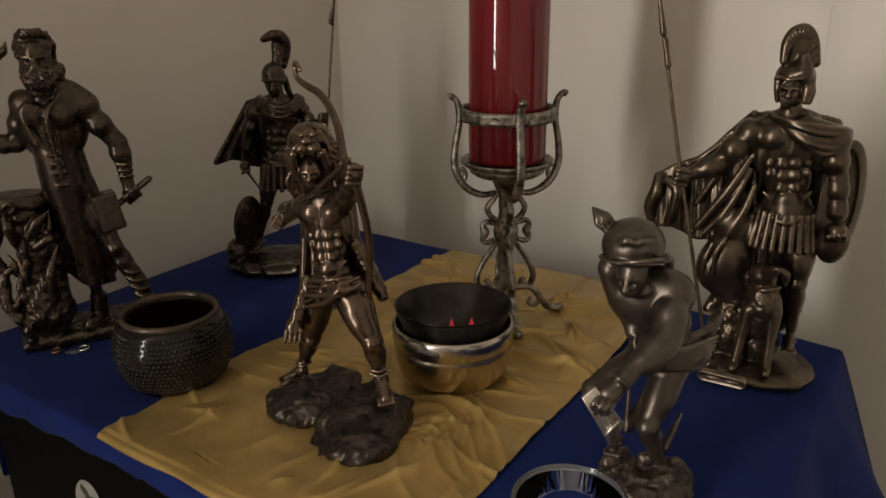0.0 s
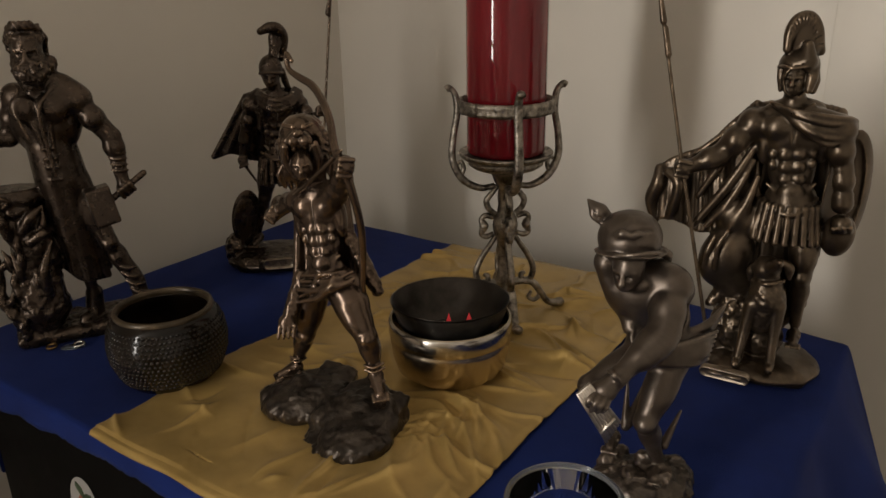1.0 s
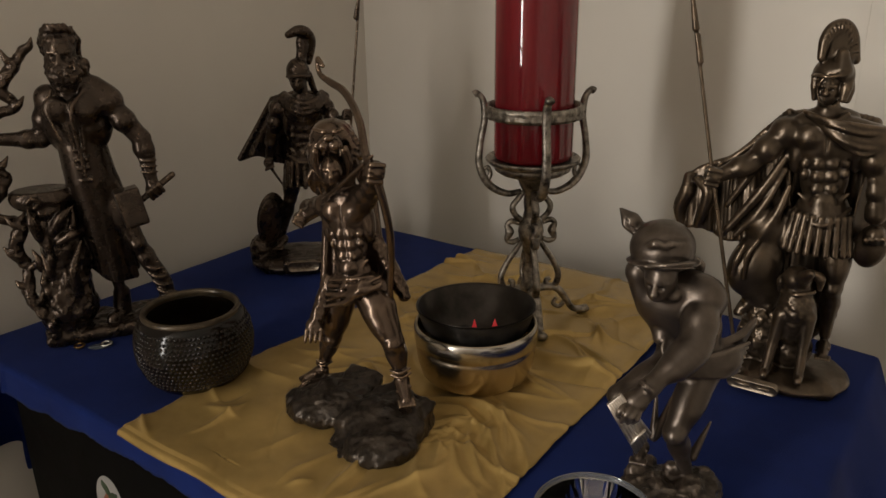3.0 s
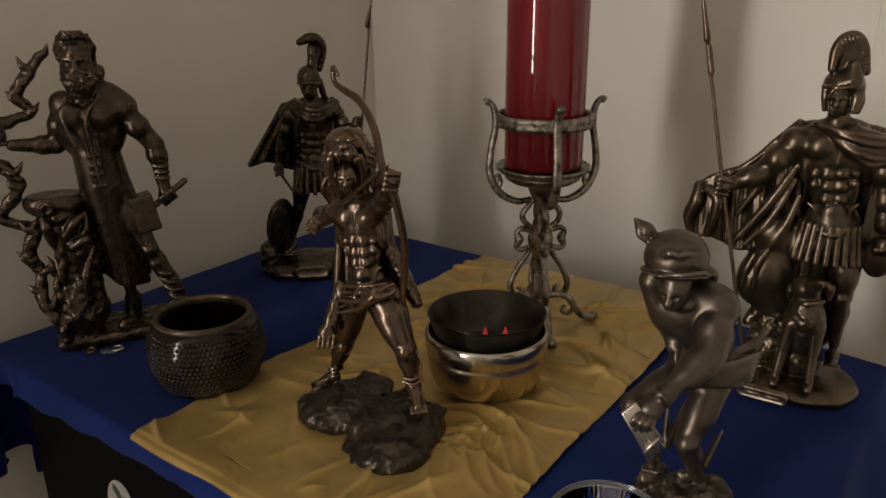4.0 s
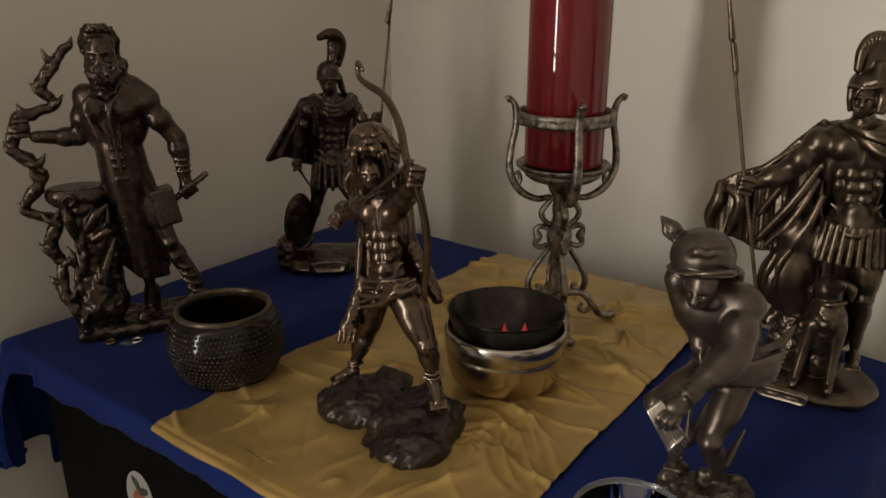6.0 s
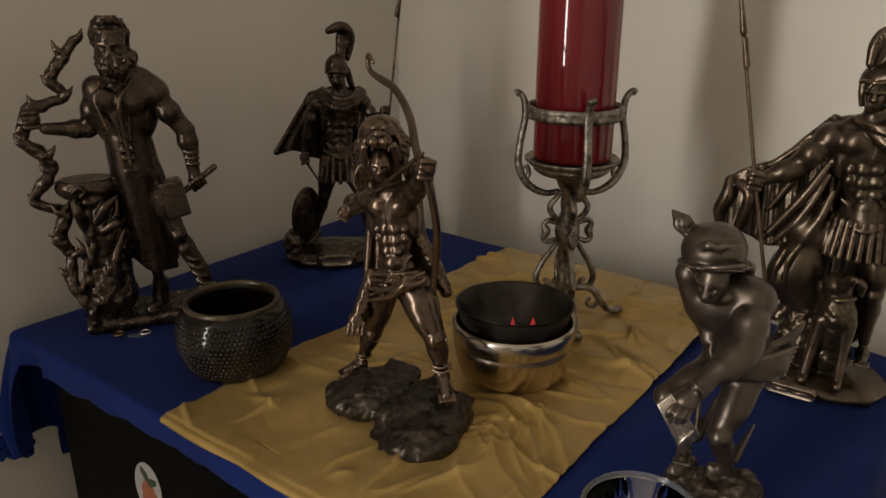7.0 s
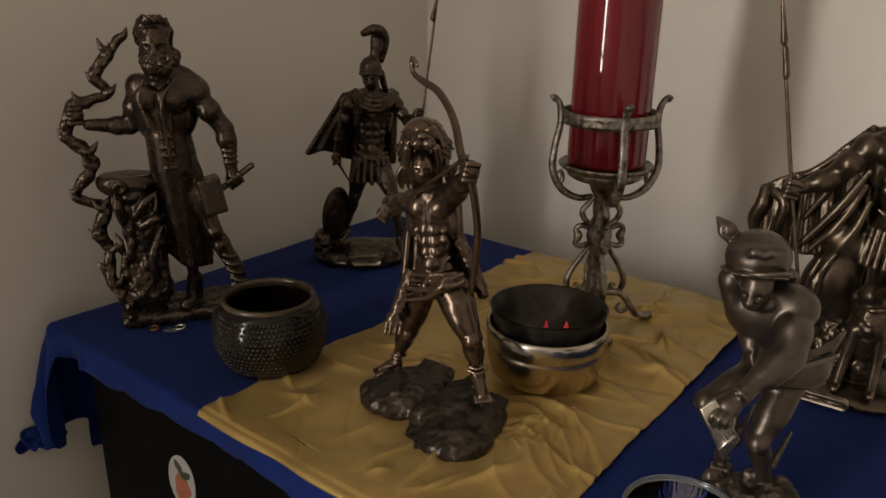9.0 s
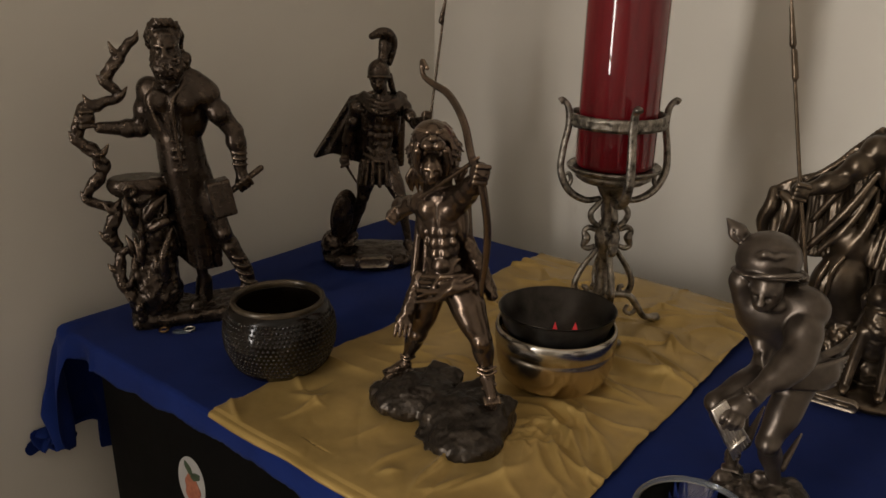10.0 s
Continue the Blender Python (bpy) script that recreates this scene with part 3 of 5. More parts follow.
sol = cloth.modifiers.new("thickness", "SOLIDIFY")
sol.thickness, sol.offset = 0.0009, 1.0


rnd_crease = random.Random(21)
CREASES = []
for i in range(125):
    cx, cy = rnd_crease.uniform(0.0, 0.33), rnd_crease.uniform(0.0, 0.55)
    turn = rnd_crease.gauss(-0.25, 0.45) if rnd_crease.random() < 0.7 else rnd_crease.uniform(0.8, 2.2)
    CREASES.append((cx, cy, math.cos(turn), math.sin(turn), rnd_crease.uniform(0.02, 0.085), rnd_crease.uniform(0.004, 0.011), rnd_crease.uniform(0.0018, 0.0062) * rnd_crease.choice((1, 1, 1, -0.7)), rnd_crease.uniform(-7, 7)))

# a crumpled spot beside the archer's rock
for i in range(30):
    turn = rnd_crease.uniform(0, 3.14)
    CREASES.append((0.256 + rnd_crease.gauss(0, 0.022), 0.134 + rnd_crease.gauss(0, 0.026), math.cos(turn), math.sin(turn), rnd_crease.uniform(0.010, 0.028), rnd_crease.uniform(0.0020, 0.0040), rnd_crease.uniform(0.0012, 0.0030), rnd_crease.uniform(-14, 14)))


def creases(x, y):
    """Pressed folds: sharp on one side, soft on the other, fading out at both ends."""
    h = 0.0
    for cx, cy, c, s_, length, width, high, bend in CREASES:
        u, v = (x - cx) * c + (y - cy) * s_, (y - cy) * c - (x - cx) * s_
        if abs(u) < length and abs(v) < 5 * width:
            v += bend * u * u
            fall = math.exp(-abs(v) / (width if v > 0 else width * 0.45))
            h += high * fall * (1 - (u / length) ** 2) ** 2
    return h


def gold_place(s, t):
    y = -0.009 + t * (0.553 + 0.009)
    x0 = 0.003 + 0.006 * n1(y * 9, 0.7) + 0.0012 * n1(y * 60, 5.0) + 0.007 * max(0.0, (0.016 - y) / 0.03) ** 3
    x1 = 0.324 + 0.006 * n1(y * 7, 2.7) + 0.001 * n1(y * 55, 8.0)
    x = x0 + s * (x1 - x0)
    yy = y - (0.004 * n1(x * 14, 3.3) if y < 0.02 else 0.0)
    p = fold_over(x, yy, -9, 9, TY0 - 0.002, 0.0044)
    wx, wy = x + 0.026 * n1(x * 14, y * 14, 1.0), y + 0.026 * n1(x * 14, y * 14, 5.0)
    h = creases(wx, wy)
    h += 0.0032 * n1(x * 11, y * 16, 6.1) + 0.0010 * n1(x * 36, y * 30, 3.1) + 0.0003 * n1(x * 90, y * 90, 4.4) + 0.0022
    h = max(h, 0.0002)
    p.z += h if y > 0.0 else h * 0.4
    p.z -= 0.0016 * max(0.0, 1 - min(s, 1 - s, t, 1 - t) * 50)
    return p


runner = link_bm("table_runner", grid_bm(230, 380, gold_place), GOLD_M)
tagged(runner, "creased gold satin runner laid across the blue cloth", "table runner")
sol = runner.modifiers.new("thickness", "SOLIDIFY")
sol.thickness, sol.offset = 0.0007, 1.0

BLUE_Z, GOLD_Z = 0.7485, 0.7515

# ---- bowls ----
pot = empty("stoneware_bowl", pose(-0.016, 0.096, BLUE_Z) @ Matrix.Diagonal((1, 1, 1.08, 1)), "dark brown dimpled stoneware bowl, glazed, on blue cloth", "bowl")
pot_profile = [(0.0, 0.0), (0.036, 0.0), (0.041, 0.003), (0.048, 0.012), (0.0535, 0.026), (0.055, 0.038), (0.0535, 0.050), (0.049, 0.060), (0.0455, 0.066)]
part("pot", lathe_bm(pot_profile + [(0.0405, 0.066), (0.0455, 0.056), (0.050, 0.038), (0.045, 0.014), (0.034, 0.006), (0.0, 0.005)], 96), POT_M, pot)
part("rim", lathe_bm([(0.0452, 0.0645), (0.0458, 0.067), (0.0450, 0.0695), (0.0430, 0.0703), (0.0412, 0.0692), (0.0405, 0.066), (0.0410, 0.0635)], 96), POT_RIM_M, pot, "worn tan glazed rim")


def pot_radius(z):
    for (r0, z0), (r1, z1) in zip(pot_profile[1:], pot_profile[2:]):
        if z0 <= z <= z1:
            return r0 + (r1 - r0) * (z - z0) / (z1 - z0)
    return 0.04


bm = bmesh.new()
for row in range(13):
    z = 0.0105 + row * 0.0040
    r = pot_radius(z)
    n = 74
    for i in range(n):
        a = 2 * math.pi * (i + 0.5 * (row % 2) + random.uniform(-0.06, 0.06)) / n
        c, sd, up = Vector((math.cos(a) * r, math.sin(a) * r, z + random.uniform(-0.0002, 0.0002))), Vector((-math.sin(a), math.cos(a), 0)), Vector((0, 0, 1))
        nrm = Vector((math.cos(a), math.sin(a), 0))
        high = 0.00115 * random.uniform(0.75, 1.15)
        tip = bm.verts.new(c + nrm * high)
        rings = [[bm.verts.new(c + sd * x * 0.0021 * k + up * y * 0.00175 * k + nrm * h) for x, y in ((-1, 0), (-0.55, -0.9), (0.55, -0.9), (1, 0), (0.55, 0.9), (-0.55, 0.9))]
                 for k, h in ((0.55, high * 0.72), (1.0, -0.0004))]
        for u, v, u2, v2 in zip(rings[0], rings[0][1:] + rings[0][:1], rings[1], rings[1][1:] + rings[1][:1]):
            bm.faces.new((tip, u, v))
            bm.faces.new((u, u2, v2, v))
tagged(part("dimple_relief", bm, POT_M, pot, "rows of small raised glaze dimples"), kind="stuff")

brass = empty("brass_bowl", pose(0.210, 0.2445, GOLD_Z), "polished brass singing bowl holding a black burner dish", "bowl")
part("bowl", lathe_bm([(0.0, 0.0), (0.034, 0.0), (0.0435, 0.003), (0.0515, 0.011), (0.0552, 0.024), (0.0565, 0.036), (0.0568, 0.040), (0.0562, 0.0415), (0.0565, 0.043),
                       (0.0572, 0.046), (0.0570, 0.058), (0.0563, 0.0605), (0.0545, 0.0605), (0.0538, 0.058), (0.0535, 0.035), (0.047, 0.013), (0.03, 0.005), (0.0, 0.004)], 96), BRASS_M, brass)
part("rim_band", lathe_bm([(0.0574, 0.0455), (0.0580, 0.047), (0.0579, 0.057), (0.0570, 0.0595), (0.0560, 0.0600), (0.0571, 0.047)], 96), STEEL_M, brass, "paler polished band under the rim")
dish = empty("burner_dish", pose(0.210, 0.2448, GOLD_Z + 0.0330, -1.6, -1.1, 0), "blackened steel burner dish with small red reflections", "dish")
part("dish_body", lathe_bm([(0.0, 0.0), (0.030, 0.001), (0.041, 0.010), (0.0495, 0.026), (0.0550, 0.0425), (0.0560, 0.0432), (0.0553, 0.0438), (0.0538, 0.0425), (0.0478, 0.026), (0.039, 0.012), (0.028, 0.0035), (0.0, 0.0025)], 96), INNER_M, dish)
part("outer_skin", lathe_bm([(0.0420, 0.0102), (0.0502, 0.026), (0.0553, 0.0415)], 96), DARK_IRON_M, dish, "matt black outside")


def flame_reflection_bm(x, y, r, h):
    bm = bmesh.new()
    lathe_bm([(0.0, 0.0), (r * 0.8, h * 0.1), (r, h * 0.3), (r * 0.62, h * 0.55), (r * 0.28, h * 0.8), (0.0, h)], 12, bm)
    bmesh.ops.translate(bm, verts=bm.verts[:], vec=(x, y, 0.0150))
    return bm


bm = bmesh.new()
for i in range(14):
    g = bmesh.ops.create_icosphere(bm, subdivisions=1, radius=0.006 + 0.003 * random.random())
    a, r = random.random() * 6.3, 0.022 * random.random() ** 0.5
    for v in g["verts"]:
        v.co = Vector((v.co.x * 1.1 + math.cos(a) * r, v.co.y + math.sin(a) * r, v.co.z * 0.6 + 0.009)) + Vector((random.uniform(-1, 1), random.uniform(-1, 1), random.uniform(-1, 1))) * 0.001
tagged(part("charcoal", bm, COAL_M, dish, "grey-black charcoal lumps"), kind="stuff")
# Two glowing shapes stand for the red flame reflections inside the dish.
part("flame", flame_reflection_bm(0.001, -0.004, 0.0030, 0.0150), FLAME_GLINT_M, dish, "small red reflection given a glow of its own", True)
part("flame", flame_reflection_bm(0.0165, 0.007, 0.0036, 0.0150), FLAME_GLINT_M, dish, "small red reflection given a glow of its own", True)

# ---- candle on its wrought stand ----
CX, CY, CZ = 0.181, 0.396, GOLD_Z
stand = empty("candle_stand", pose(CX, CY, CZ, 0, 0, 43), "antique silvered wrought-iron candle stand with scrolled feet", "candle holder")
part("stem", lathe_bm([(0.0, 0.030), (0.010, 0.030), (0.012, 0.036), (0.0085, 0.045), (0.0075, 0.075), (0.0095, 0.085), (0.0125, 0.092), (0.014, 0.101), (0.0125, 0.110), (0.009, 0.116), (0.0075, 0.125), (0.0085, 0.145),
                       (0.012, 0.150), (0.016, 0.160), (0.034, 0.166), (0.040, 0.170), (0.0405, 0.177), (0.0, 0.177)], 32), PEWTER_M, stand)
part("drip_tray", lathe_bm([(0.0, 0.177), (0.046, 0.177), (0.0495, 0.180), (0.0500, 0.1825), (0.0490, 0.1835), (0.0465, 0.1815), (0.0, 0.1815)], 64), PEWTER_M, stand)
ring_bm = lathe_bm([(0.0475, 0.226), (0.0500, 0.2255), (0.0510, 0.229), (0.0500, 0.231), (0.0512, 0.234), (0.0505, 0.2385), (0.0478, 0.239), (0.0468, 0.232), (0.0475, 0.226)], 96)
for v in ring_bm.verts:
    a = math.atan2(v.co.y, v.co.x)
    v.co += Vector((v.co.x, v.co.y, 0)).normalized() * (0.0007 * math.sin(a * 34) + 0.0004 * math.sin(a * 71 + v.co.z * 2000))
part("collar_ring", ring_bm, PEWTER_M, stand, "chased openwork collar ring")


def quarter(points, radii, a, sides=10, flat=1.0):
    """A bar bent in a plane through the axis, from (radius, height) points, at an angle round the axis."""
    return sweep_bm(smooth_path([(r * math.cos(a), r * math.sin(a), z) for r, z in points], 8), radii, None, sides, flat)


for q in range(4):
    a = math.pi / 2 * q
    part("arm", quarter([(0.012, 0.146), (0.028, 0.1445), (0.0465, 0.155), (0.0570, 0.176), (0.0562, 0.200), (0.0522, 0.222), (0.0520, 0.236), (0.0545, 0.246), (0.0600, 0.2515), (0.0630, 0.2500)],
                        [0.0030, 0.0036, 0.0042, 0.0040, 0.0036, 0.0036, 0.0038, 0.0032, 0.0032, 0.0040], a, 10, 1.25), PEWTER_M, stand)
    part("curl", quarter([(0.0500, 0.156), (0.0455, 0.166), (0.0480, 0.174), (0.0525, 0.172)], [0.0028, 0.0026, 0.0022, 0.0016], a, 8), PEWTER_M, stand)
    part("upper_scroll", quarter([(0.009, 0.146), (0.014, 0.139), (0.0205, 0.130), (0.0185, 0.121), (0.011, 0.114)], [0.0030, 0.0032, 0.0034, 0.0032, 0.0030], a, 8, 1.2), PEWTER_M, stand)
    part("claw", quarter([(0.013, 0.110), (0.021, 0.113), (0.0265, 0.109), (0.0235, 0.101), (0.0265, 0.092), (0.0205, 0.089), (0.013, 0.092)], [0.0026, 0.0034, 0.0026, 0.0052, 0.0026, 0.0034, 0.0026], a, 8, 1.2), PEWTER_M, stand)
    part("lower_scroll", quarter([(0.010, 0.089), (0.016, 0.080), (0.0265, 0.064), (0.0325, 0.048), (0.0290, 0.036), (0.0205, 0.034), (0.0190, 0.042), (0.0235, 0.044)],
                                 [0.0028, 0.0030, 0.0034, 0.0036, 0.0036, 0.0032, 0.0028, 0.0024], a, 8, 1.2), PEWTER_M, stand)
    part("leg", quarter([(0.008, 0.033), (0.022, 0.034), (0.033, 0.030), (0.042, 0.018), (0.050, 0.0065), (0.058, 0.0040), (0.065, 0.0045), (0.069, 0.0062)], [0.0042, 0.0044, 0.0042, 0.0038, 0.0036, 0.0038, 0.0046, 0.0030], a, 8, 1.35), PEWTER_M, stand)
    part("leg_curl", quarter([(0.036, 0.028), (0.041, 0.016), (0.035, 0.009), (0.028, 0.013), (0.031, 0.020)], [0.0026, 0.0028, 0.0028, 0.0024, 0.0018], a, 8), PEWTER_M, stand)

candle = empty("pillar_candle", pose(CX, CY, CZ + 0.1820), "tall glossy deep red pillar candle in a glass cylinder", "candle")
part("wax_cylinder", lathe_bm([(0.0, 0.0), (0.0385, 0.0), (0.0408, 0.0022), (0.0412, 0.006), (0.0412, 0.262), (0.0404, 0.266), (0.0388, 0.266), (0.0384, 0.258), (0.0, 0.254)], 96), CANDLE_M, candle)
part("wick", sweep_bm([Vector((0, 0, 0.253)), Vector((0.0008, 0, 0.259)), Vector((0.0002, 0.001, 0.266))], [0.0009, 0.0007], None, 6), COAL_M, candle, "blackened wick")

# ---- glass, rings, sticker ----
glass = empty("glass_tumbler", pose(0.4155, 0.066, BLUE_Z), "clear glass tumbler with a thick rounded rim", "glass")
cup = part("cup", lathe_bm([(0.0, 0.0), (0.028, 0.0), (0.031, 0.003), (0.0368, 0.0565), (0.0342, 0.0565), (0.0285, 0.008), (0.026, 0.0062), (0.0, 0.006)], 72), GLASS_M, glass)
cup.visible_shadow = False
part("rim", lathe_bm([(0.0356 + 0.0018 * math.cos(k * math.pi / 6), 0.0586 + 0.0021 * math.sin(k * math.pi / 6)) for k in range(13)], 72), RIM_M, glass, "thick pale rounded rim")


def ring_thing(x, y, r, t, material, label, lean=0.0):
    bm = bmesh.new()
    lathe_bm([(r + t * math.cos(k * math.pi / 5), t + t * math.sin(k * math.pi / 5)) for k in range(11)], 40, bm)
    bmesh.ops.remove_doubles(bm, verts=bm.verts[:], dist=1e-6)
    ob = link_bm("ring", bm, material)
    ob.matrix_world = pose(x, y, BLUE_Z + 0.0012, lean, 0, 20)
    return tagged(ob, label, "ring", "small rings by the statue")


ring_thing(-0.173, 0.062, 0.0045, 0.0014, GOLD_RING_M, "small dull gold ring lying on blue cloth", 6)
ring_thing(-0.1535, 0.081, 0.0050, 0.0015, SILVER_M, "small silver ring lying on a clear tag", 4)
TAG_M, tn, tl, tb = node_mat("clear_plastic", (0.45, 0.52, 0.6), 0.15)
tb.inputs["Transmission Weight"].default_value = 0.85
tag = link_bm("plastic_tag", lathe_bm([(0.0, 0.0), (0.0095, 0.0), (0.010, 0.0004), (0.0095, 0.0008), (0.0, 0.0008)], 40), TAG_M)
tag.matrix_world = pose(-0.1575, 0.0765, BLUE_Z + 0.0002, 0, 0, 52) @ Matrix.Diagonal((1.25, 0.72, 1, 1))
tagged(tag, "thin oval clear plastic tag lying on blue cloth", "tag")


def disc_bm(rx, rz, depth, fr=lambda a: 1.0, steps=48):
    """A flat shape in the xz plane, facing -y."""
    bm = bmesh.new()
    ring = [bm.verts.new((rx * math.cos(a) * fr(a), -depth, rz * math.sin(a) * fr(a))) for a in (2 * math.pi * i / steps for i in range(steps))]
    back = [bm.verts.new((v.co.x, 0, v.co.z)) for v in ring]
    bm.faces.new(ring)
    for i in range(steps):
        bm.faces.new((ring[i], back[i], back[(i + 1) % steps], ring[(i + 1) % steps]))
    bmesh.ops.recalc_face_normals(bm, faces=bm.faces[:])
    return bm


STX, STZ = -0.052, 0.642
sticker = empty("sticker", pose(STX, 0.0038, STZ, 0, 12, 0), "oval white-edged sticker of red fruit on black wood", "sticker")
part("backing", disc_bm(0.0225, 0.031, 0.0004), STICKER_W, sticker, "white oval backing", False)
fruit = disc_bm(0.0125, 0.0165, 0.0008, lambda a: 1 + 0.1 * math.sin(3 * a + 1) + 0.06 * math.sin(7 * a))
bmesh.ops.translate(fruit, verts=fruit.verts[:], vec=(0.002, 0, -0.007))
part("fruit_print", fruit, STICKER_R, sticker, "printed red-orange fruit", False)
for dx, dz, tilt in ((-0.006, 0.015, 0.6), (0.006, 0.012, -0.7)):
    leaf = disc_bm(0.0085, 0.0042, 0.0010, lambda a: 1 + 0.08 * math.sin(5 * a))
    bmesh.ops.rotate(leaf, verts=leaf.verts[:], cent=(0, 0, 0), matrix=Matrix.Rotation(tilt, 3, "Y"))
    bmesh.ops.translate(leaf, verts=leaf.verts[:], vec=(dx, 0, dz))
    part("leaf_print", leaf, STICKER_G, sticker, "printed dark green leaf", False)


# ---- statues ----
def smith():
    S = Sculpt((-122, -60, -1), (82, 60, 334), 1.2, 3)
    # base slab
    S.block((-14, 4, 7), (64, 33, 8), None, 7, 2, rough=1.6, size=14)
    # tree-stump anvil
    S.tube([(-52, -10, 150), (-47, -6, 90), (-54, -5, 12)], [21, 19, 21, 23], 3, rough=3.2, size=20)
    S.tube([(-52, -8, 140), (-46, -6, 98), (-49, -6, 38)], [19, 22, 27], 4, rough=3.0, size=18)
    S.ell((-56, -12, 162), (31, 22, 17), None, 2, rough=0.6, size=14)
    S.block(Vector((-56, -12, 162)) + Vector((0, 0, 20)), (40, 40, 12), None, 1, 1.5, cut=True)
    S.tube([(-68, -34, 162), (-63, -36, 166), (-58, -34, 161), (-62, -36, 157)], [2.4, 2.4, 2.4, 2.0], 1)
    for a, b, c in (((-51, -28, 129), (-41, -32, 143), (-29, -28, 152)), ((-46, -28, 117), (-34, -32, 124), (-26, -28, 124)), ((-38, -28, 60), (-38, -34, 87), (-27, -28, 115)), ((-64, -28, 125), (-67, -32, 141), (-69, -30, 152))):
        S.tube([a, b, c], [5.0, 5.5, 1.4], 2)
    rnd = random.Random(4)
    for i in range(22):
        a, z = rnd.uniform(-2.9, 0.1), rnd.uniform(14, 135)
        c = Vector((-51 + 19 * math.cos(a), -8 + 15 * math.sin(a), z))
        S.tube([c, c + Vector((3 * math.cos(a) + rnd.uniform(-4, 4), -5, 10)), c + Vector((7 * math.cos(a) + rnd.uniform(-7, 7), -3, 20 + rnd.uniform(0, 8)))], [5.5, 4.0, 1.0], 1.6)
    # rising flames: the torch above and the curl down the stump
    fl = [(-46, 0, 308), (-54, -1, 297), (-66, -4, 283), (-74, -5, 268), (-63, -5, 253), (-81, -6, 246), (-98, -8, 238), (-107, -8, 212), (-95, -8, 198), (-84, -10, 184), (-96, -10, 167), (-106, -10, 149), (-86, -11, 139)]
    S.tube(fl, [2.0, 5.6, 7.0, 6.4, 3.8, 5.2, 8.4, 5.4, 7.6, 4.6, 7.2, 4.4, 5.6], 1.8, rough=1.6, size=11)
    S.tube([(-86, -11, 139), (-80, -15, 134), (-89, -15, 110), (-81, -15, 88), (-84, -20, 60), (-70, -26, 36), (-66, -26, 14)], [4.6, 6.4, 6.8, 5.0, 7.0, 5.4, 5.0], 1.8, rough=1.8, size=11)
    curl = [(-86, -11, 139), (-80, -15, 134), (-89, -15, 110), (-81, -15, 88), (-84, -20, 60), (-70, -26, 36)]
    for path, every in ((smooth_path(fl, 3), 3), (smooth_path(curl, 3), 2)):
        for i in range(1, len(path), every):
            c, q = path[i], -1 if (i // every) % 2 else 1
            S.tube([c, c + Vector((q * 6, -3, 4)), c + Vector((q * (9 + 3 * rnd.random()), -2, 10 + 4 * rnd.random()))], [5.0, 3.8, 0.9], 1.4)
    # legs and boots
    leg(S, (-8, -6, 168), (-4, -6, 104), (2, 2, 38), 13.5)
    S.cap((2, 4, 40), (0, 4, 18), 9, 10, 3)
    S.cap((0, 4, 17), (-10, -12, 17), 8, 7, 3)
    leg(S, (5, -12, 168), (26, -22, 103), (46, -20, 58), 13)
    S.tube([(32, -21, 86), (46, -20, 56), (49, -22, 30)], [9.5, 9.0, 8.0], 2)
    S.cap((49, -20, 22), (53, -34, 18), 8, 6.5, 2)
    for z in (76, 66, 56, 46, 36):
        x = 49 - max(0, z - 45) * 0.34
        S.tube([(x - 9, -26, z + 3), (x, -31, z - 2), (x + 9, -24, z - 4)], [1.8, 1.8, 1.8], 0.4)
    # long leather coat and apron
    S.tube([(-11, -12, 210), (-8, -9, 176), (-4, -6, 120), (0, -4, 84)], [23, 25, 22, 19], 4)
    S.ell((-11, -18, 232), (27, 18, 24), basis((1, -0.2, 0), (0, 0, 1)), 5)
    S.sheet([(-24, -10, 176), (-10, -26, 178), (8, -24, 172)], [(-21, -8, 80), (-4, -20, 66), (20, -14, 64)], 3.2, 2.5, 2.2, 3)
    S.sheet([(-22, 2, 176), (0, 10, 174), (12, -2, 170)], [(-20, 10, 80), (2, 18, 62), (22, 8, 66)], 3.2, 3.0, 2.4, 3)
    # trunk
    P, B = torso(S, (-9, -12, 176), (-15, -20, 262), (1, -0.22, 0.04), 34, abs_=False)
    S.tube([P(-0.30, 0.46, 0.95), P(-0.08, 0.54, 0.55), P(0.05, 0.55, 0.0)], [1.8, 1.8, 1.8], 0.8)
    S.tube([P(0.42, 0.44, 0.95), P(0.24, 0.54, 0.55), P(0.16, 0.55, 0.0)], [1.8, 1.8, 1.8], 0.8)
    S.tube([P(-0.62, 0.05, 0.16), P(0, 0.52, 0.12), P(0.66, 0.05, 0.16)], [3, 3.4, 3], 0.7)
    for u in (0.42, 0.30, 0.2, 0.05):
        S.cap(P(-0.08, 0.62, u), P(0.22, 0.61, u), 1.4, k=0.8)
    S.cap((-13, -18, 256), (-14, -24, 282), 13, 11, 4)
    S.cap((-30, -12, 250), (12, -22, 250), 11, 11, 6)
    S.cap((-13, -16, 266), (12, -20, 253), 10, 10, 6)
    S.cap((-13, -16, 266), (-32, -10, 252), 9, 9, 6)
    S.ell((-10, -16, 238), (33, 19, 32), None, 6)
    S.ell((-28, -32, 250), (12, 7, 13), None, 3)
    S.ell((-3, -34, 249), (15, 8, 14), None, 3)
    S.tube([(-29, -30, 268), (-35, -36, 249), (-28, -38, 222)], [1.5, 1.8, 1.5], 0.8)
    S.tube([(-1, -34, 267), (-14, -44, 249), (-13, -40, 213), (-11, -38, 184)], [1.5, 2.2, 2.0, 1.6], 0.8)
    # arms
    arm(S, (-34, -8, 259), (-47, -8, 219), (-85, -9, 222), 10.6)
    fist(S, (-97, -9, 232), 9)
